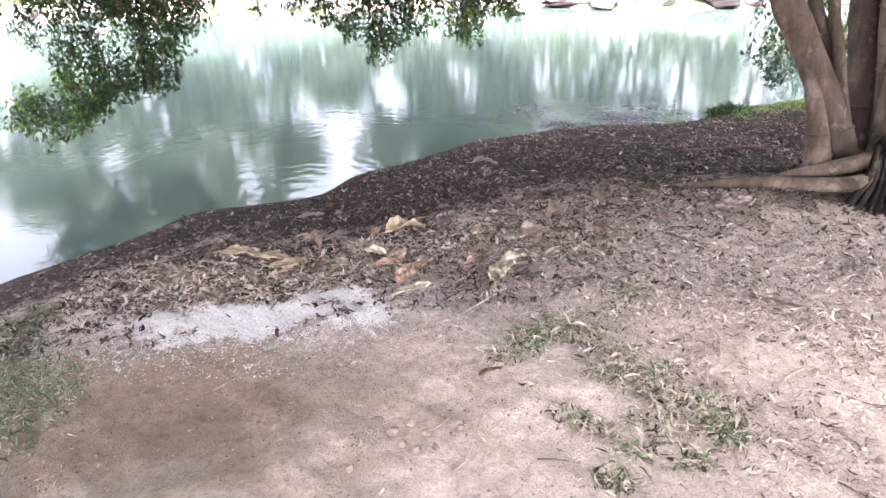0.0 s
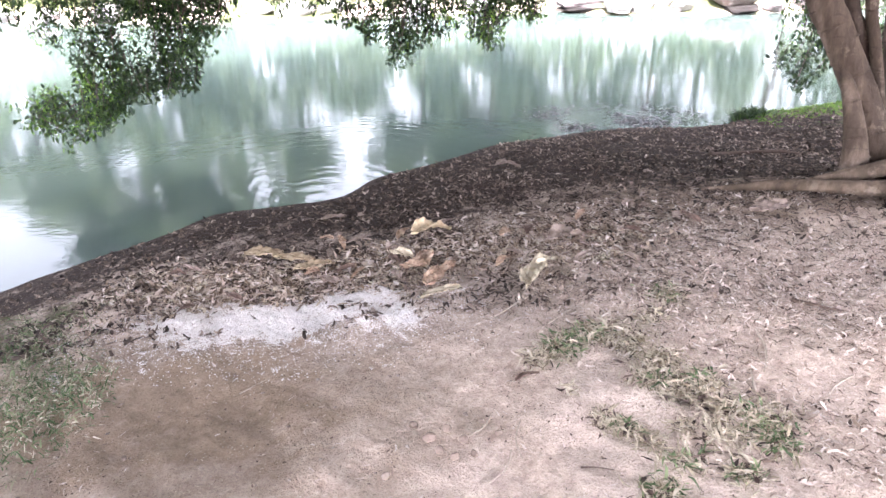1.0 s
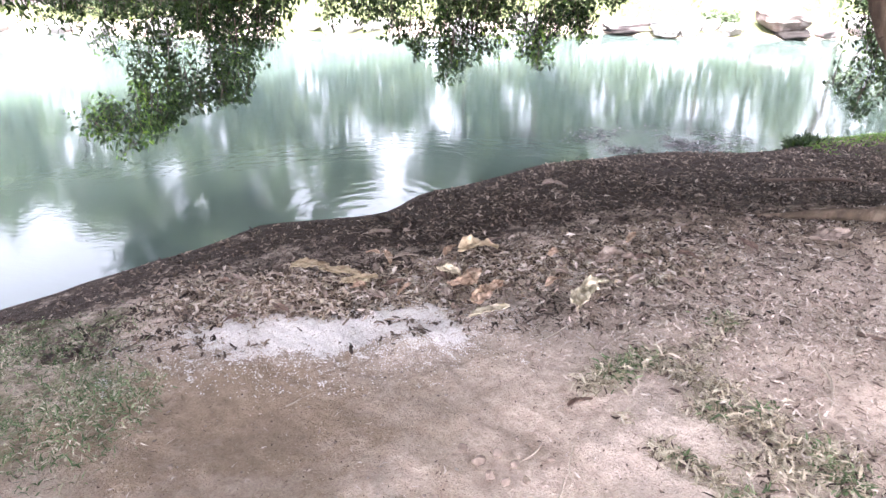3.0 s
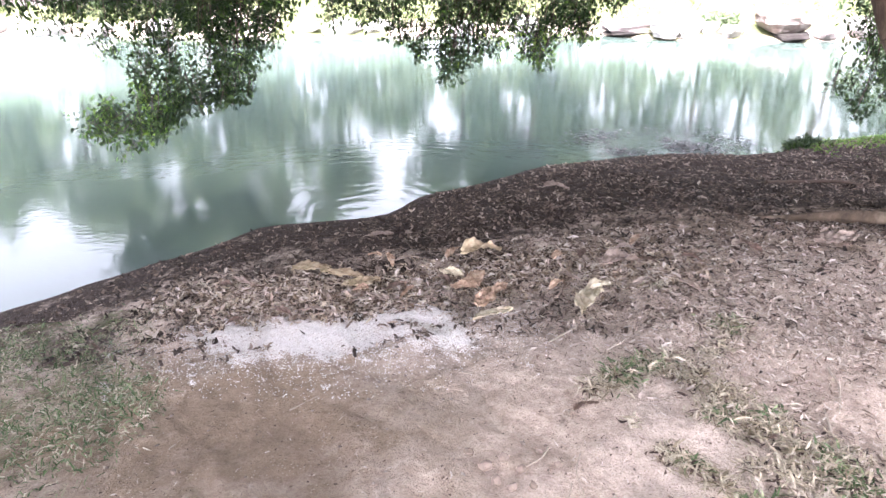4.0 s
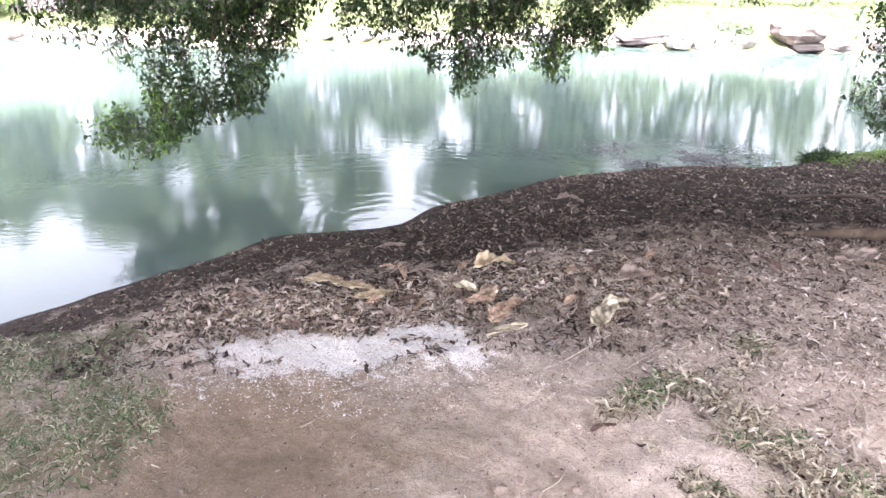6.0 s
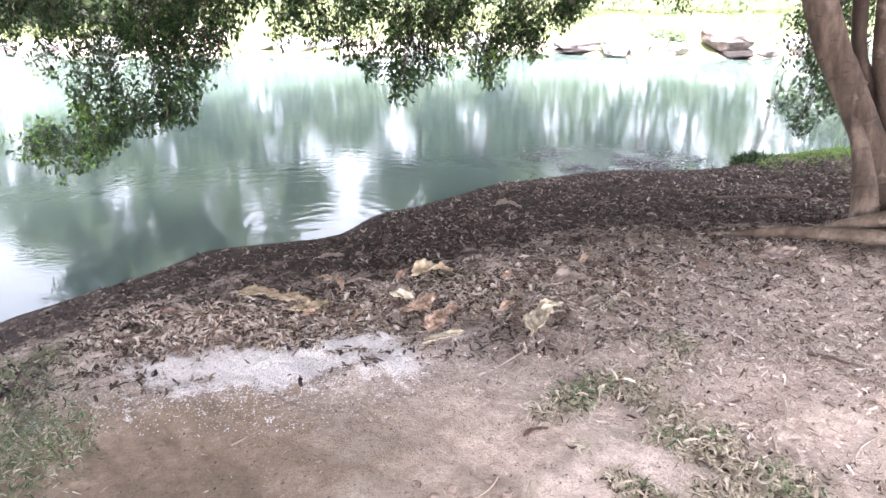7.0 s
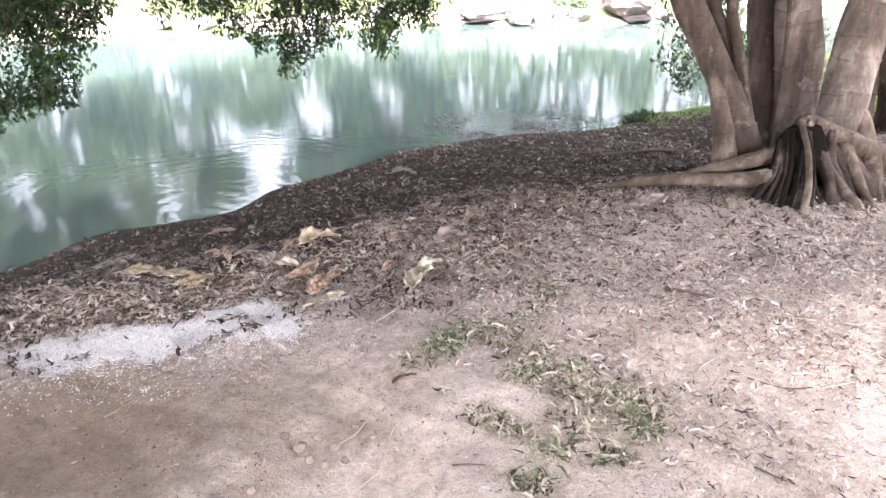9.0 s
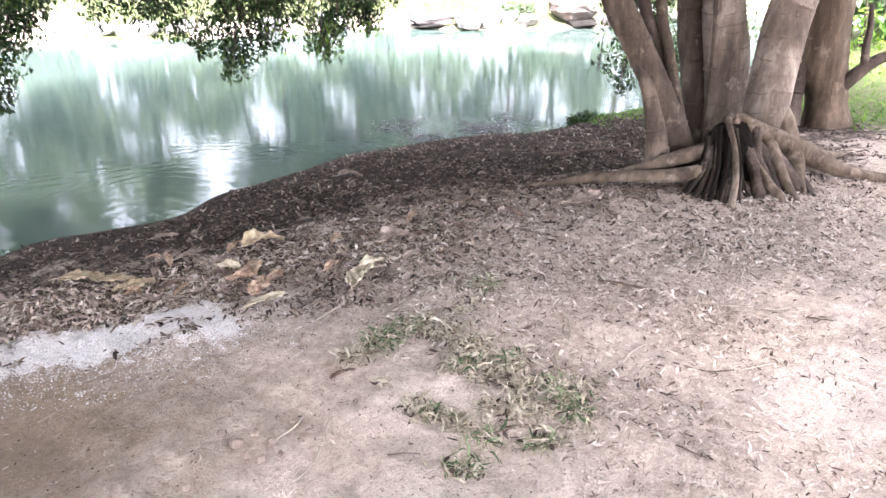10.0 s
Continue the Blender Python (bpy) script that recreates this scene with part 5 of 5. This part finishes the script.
# ---------------------------------------------------------------- single leaves, sticks and stones
def big_leaf(name, x, y, length, width, turn, mat, label, seed, lift=0.02, curl=0.35, above=0.0):
    """A crumpled fallen leaf with a stalk."""
    rng = np.random.default_rng(seed)
    nu, nv = 21, 11
    V, ph, tear = [], rng.uniform(0, 6.28, 6), -np.clip(rng.normal(-0.05, 0.16, (21, 2)), 0, 0.5)
    for i in range(nu):
        u = i / (nu - 1)
        w0 = width * 0.5 * math.sin(math.pi * u ** 0.8) ** 0.75
        for j in range(nv):
            s = j / (nv - 1) * 2 - 1
            jag = 1 + (0.10 * math.sin(u * 7.3 + ph[0] + (3 if s > 0 else 0)) + 0.05 * math.sin(u * 17 + ph[3] * (2 if s > 0 else 1)) + float(tear[i, int(s > 0)])) * abs(s) ** 3
            w = w0 * jag + 0.001
            zz = lift * math.sin(math.pi * u) + curl * width * (abs(s) ** 1.6) * (0.5 + 0.5 * math.sin(u * 5 + ph[1] + s)) * 0.6
            zz += width * (0.045 * math.sin(u * 13 + s * 5 + ph[2]) + 0.05 * math.sin(u * 29 - s * 9 + ph[4]) + 0.03 * math.sin(s * 17 + u * 7 + ph[5]))
            V.append(((u - 0.5) * length + 0.05 * width * math.sin(s * 7 + ph[4]), s * w * (1 - 0.3 * curl) + 0.12 * width * math.sin(u * 3 + ph[5]), zz))
    F = [tuple(f) for f in grid_faces(nv, nu).tolist()]
    me = mesh_from(name, np.array(V), F, mat, True)
    z0 = min(v[2] for v in V)
    e = thing(name, x, y, ground_z(x, y), label, "leaf")
    c = pose(x, y, ground_z(x, y) + 0.006 - z0 + above, rng.uniform(-8, 8), rng.uniform(-6, 6), turn)
    b = part("blade", me, e)
    b.matrix_basis = c
    sv, sf = tube([(-length * 0.5, 0, 0.004), (-length * 0.62, 0.01, 0.003), (-length * 0.75, 0.0, 0.0)], [0.003, 0.002, 0.002], 5, seed=seed)
    s = part("stalk", mesh_from("stalk", sv, sf, M_TWIG), e)
    s.matrix_basis = c
    so = b.modifiers.new("thick", "SOLIDIFY")
    so.thickness = 0.0015
    return e


big_leaf("fallen_leaf", 0.27, 3.72, 0.24, 0.13, 25, M_DL_YELLOW, "large curled yellow leaf on the litter", 701, 0.03, 0.6, 0.016)
big_leaf("fallen_leaf", 0.74, 2.99, 0.26, 0.13, 62, M_DL_CREAM, "crumpled cream-coloured leaf on bare earth", 702, 0.025, 0.5)
big_leaf("fallen_leaf", 0.80, 3.12, 0.16, 0.07, 20, M_DL_CREAM, "torn cream leaf piece", 703, 0.02, 0.5)
big_leaf("fallen_leaf", 0.96, 3.38, 0.2, 0.12, 10, M_DL_GREY, "bleached curled leaf on the litter", 704, 0.03, 0.5, 0.016)
big_leaf("fallen_leaf", -0.68, 3.68, 0.21, 0.11, 8, M_DL_YELLOW, "flat yellow-tan leaf on the litter", 705, 0.008, 0.15, 0.02)
big_leaf("fallen_leaf", -0.49, 3.54, 0.24, 0.10, -15, M_DL_YELLOW, "flat pale tan leaf half under the litter", 706, 0.006, 0.15, 0.022)
big_leaf("fallen_leaf", -0.37, 3.41, 0.2, 0.11, 20, M_DL_YELLOW, "tan yellow leaf half under the litter", 707, 0.008, 0.2, 0.024)
big_leaf("fallen_leaf", 0.22, 3.32, 0.19, 0.12, 100, M_DL_ORANGE, "orange-brown crumpled leaf in the litter", 708, 0.012, 0.2, 0.012)
big_leaf("fallen_leaf", 0.16, 3.24, 0.14, 0.08, 160, M_DL_ORANGE, "orange-brown crumpled leaf in the litter", 716, 0.01, 0.25, 0.012)
big_leaf("fallen_leaf", 0.33, 3.2, 0.13, 0.07, 40, M_DL_ORANGE, "orange-brown crumpled leaf in the litter", 717, 0.01, 0.25, 0.012)
big_leaf("fallen_leaf", 0.25, 3.08, 0.17, 0.10, 75, M_DL_ORANGE, "orange-brown leaf with pale veins", 709, 0.01, 0.2, 0.012)
big_leaf("fallen_leaf", 0.10, 3.4, 0.16, 0.07, 140, M_DL_CREAM, "cream leaf in the litter", 710, 0.02, 0.5, 0.016)
big_leaf("fallen_leaf", 0.28, 2.9, 0.2, 0.07, 25, M_DL_CREAM, "pale leaf lying at the grain's edge", 711, 0.012, 0.3)
big_leaf("fallen_leaf", 0.56, 2.18, 0.1, 0.035, 25, M_DL_BROWN, "small dark brown curled leaf on bare earth", 712, 0.012, 0.5)
big_leaf("fallen_leaf", 2.09, 3.48, 0.22, 0.12, 0, M_DL_GREY, "bleached leaf on the earth near the roots", 713, 0.015, 0.3)
big_leaf("fallen_leaf", 0.91, 5.16, 0.2, 0.1, -20, M_DL_GREY, "bleached leaf near the shore", 714, 0.03, 0.5)
big_leaf("fallen_leaf", -0.35, 4.35, 0.16, 0.07, 10, M_DL_GREY, "bleached leaf near the shore", 715, 0.015, 0.3)
rng = np.random.default_rng(720)
for k in range(34):
    x, y = rng.uniform(-1.2, 1.7), rng.uniform(3.0, 3.9)
    big_leaf("fallen_leaf", x, y, rng.uniform(0.08, 0.15), rng.uniform(0.03, 0.065), rng.uniform(0, 360), (M_DL_GREY, M_DL_BROWN, M_DL_GREY, M_DL_ORANGE)[k % 4],
             ("bleached dry leaf in the litter", "dark brown dry leaf in the litter", "bleached dry leaf in the litter", "orange-brown dry leaf in the litter")[k % 4], 730 + k, 0.015, 0.45, 0.014)


def stick(name, pts, r, mat, label, seed):
    p = [(x, y, ground_z(x, y) + r * 0.7 + (0.004 if 0 < i < len(pts) - 1 else 0)) for i, (x, y) in enumerate(pts)]
    v, f = tube(p, np.linspace(r, r * 0.5, len(p)), 6, 0.12, 0, seed)
    return tagged(part(name, mesh_from(name, v, f, mat, True)), label, "stick")


stick("stick", [(1.78, 2.63), (1.86, 2.56), (1.95, 2.5)], 0.009, M_TWIG_DARK, "short dark stick on bare earth", 801)
stick("stick", [(1.50, 2.37), (1.48, 2.25), (1.40, 2.10)], 0.006, M_TWIG, "short pale stick on bare earth", 802)
stick("stick", [(2.05, 2.36), (2.2, 2.28), (2.4, 2.2), (2.52, 2.25)], 0.0045, M_TWIG, "curved pale stick on bare earth", 803)
stick("stick", [(2.42, 5.02), (2.64, 5.06), (2.9, 4.95), (3.05, 4.92)], 0.022, M_TWIG_DARK, "dark stick in the litter near the roots", 804)
stick("stick", [(0.72, 2.86), (0.60, 2.74), (0.49, 2.63)], 0.0055, M_TWIG, "pale leaf stalk on bare earth", 805)
stick("stick", [(1.06, 2.84), (0.88, 2.70), (0.67, 2.51)], 0.004, M_TWIG, "thin pale straw on bare earth", 806)
stick("stick", [(1.10, 2.76), (0.96, 2.68)], 0.0045, M_TWIG, "thin pale straw on bare earth", 817)
stick("stick", [(0.96, 2.86), (0.80, 2.72), (0.74, 2.62)], 0.003, M_TWIG, "thin pale straw on bare earth", 818)
stick("stick", [(0.65, 1.72), (0.70, 1.708), (0.75, 1.705)], 0.0035, M_TWIG_DARK, "short dark twig on bare earth", 819)
stick("stick", [(1.53, 1.53), (1.56, 1.49), (1.59, 1.46)], 0.0035, M_TWIG_DARK, "short dark twig on bare earth", 820)
stick("stick", [(2.48, 2.14), (2.58, 2.08)], 0.005, M_TWIG_DARK, "short dark twig on bare earth", 821)
stick("stick", [(1.75, 1.93), (1.86, 1.875), (1.97, 1.87)], 0.004, M_TWIG_DARK, "thin dark twig on bare earth", 807)
stick("stick", [(2.0, 1.86), (2.12, 1.86), (2.23, 1.83)], 0.0035, M_TWIG, "thin pale twig on bare earth", 822)
stick("stick", [(0.40, 1.99), (0.37, 1.93), (0.31, 1.88)], 0.004, M_TWIG, "pale broken twig on bare earth", 808)
stick("stick", [(0.45, 1.82), (0.42, 1.74), (0.36, 1.68)], 0.003, M_TWIG, "thin pale rootlet on bare earth", 810)
stick("stick", [(0.50, 1.95), (0.47, 1.86), (0.48, 1.78)], 0.003, M_TWIG, "thin pale rootlet on bare earth", 811)
stick("stick", [(2.28, 2.62), (2.42, 2.78), (2.46, 2.9)], 0.005, M_TWIG, "bent pale stick on bare earth", 812)
stick("stick", [(1.72, 2.08), (1.62, 2.02), (1.55, 1.95)], 0.004, M_TWIG, "forked pale twig on bare earth", 813)
stick("stick", [(0.95, 1.72), (1.1, 1.74), (1.18, 1.72)], 0.003, M_TWIG_DARK, "thin dark twig on bare earth", 814)
stick("stick", [(-0.52, 2.3), (-0.42, 2.38)], 0.0025, M_TWIG, "short pale straw on damp earth", 815)
stick("stick", [(0.05, 2.52), (0.14, 2.46), (0.2, 2.47)], 0.003, M_TWIG, "short pale straw beside the grain", 816)
stick("stick", [(1.32, 2.0), (1.36, 2.12)], 0.006, M_TWIG, "short pale stalk among dry grass", 809)


def stone(x, y, s, seed, label="small pale stone half sunk in the earth"):
    ob = part("stone", rock_mesh("stone", (s * 0.8, s * 0.62, s * 0.6), M_CLOD, seed, detail=3))
    ob.matrix_basis = pose(x, y, ground_z(x, y) + s * 0.32, 0, 0, seed * 37)
    return tagged(ob, label, "stone")


stone(0.268, 1.80, 0.022, 901)
stone(0.25, 1.92, 0.026, 902, "rounded clod of earth")
stone(-0.81, 1.92, 0.016, 903)
stone(0.37, 1.97, 0.016, 904)
for k, (x, y, q) in enumerate([(0.19, 1.9, 0.03), (0.30, 1.87, 0.024), (0.22, 1.83, 0.026), (0.33, 1.8, 0.02), (0.14, 1.97, 0.022), (0.42, 1.9, 0.018), (0.05, 1.75, 0.02)]):
    stone(x, y, q, 910 + k, "crumbly clod of dry earth")
stone(1.75, 2.05, 0.02, 905)
stone(1.7, 1.6, 0.018, 906, "dark clod of earth")
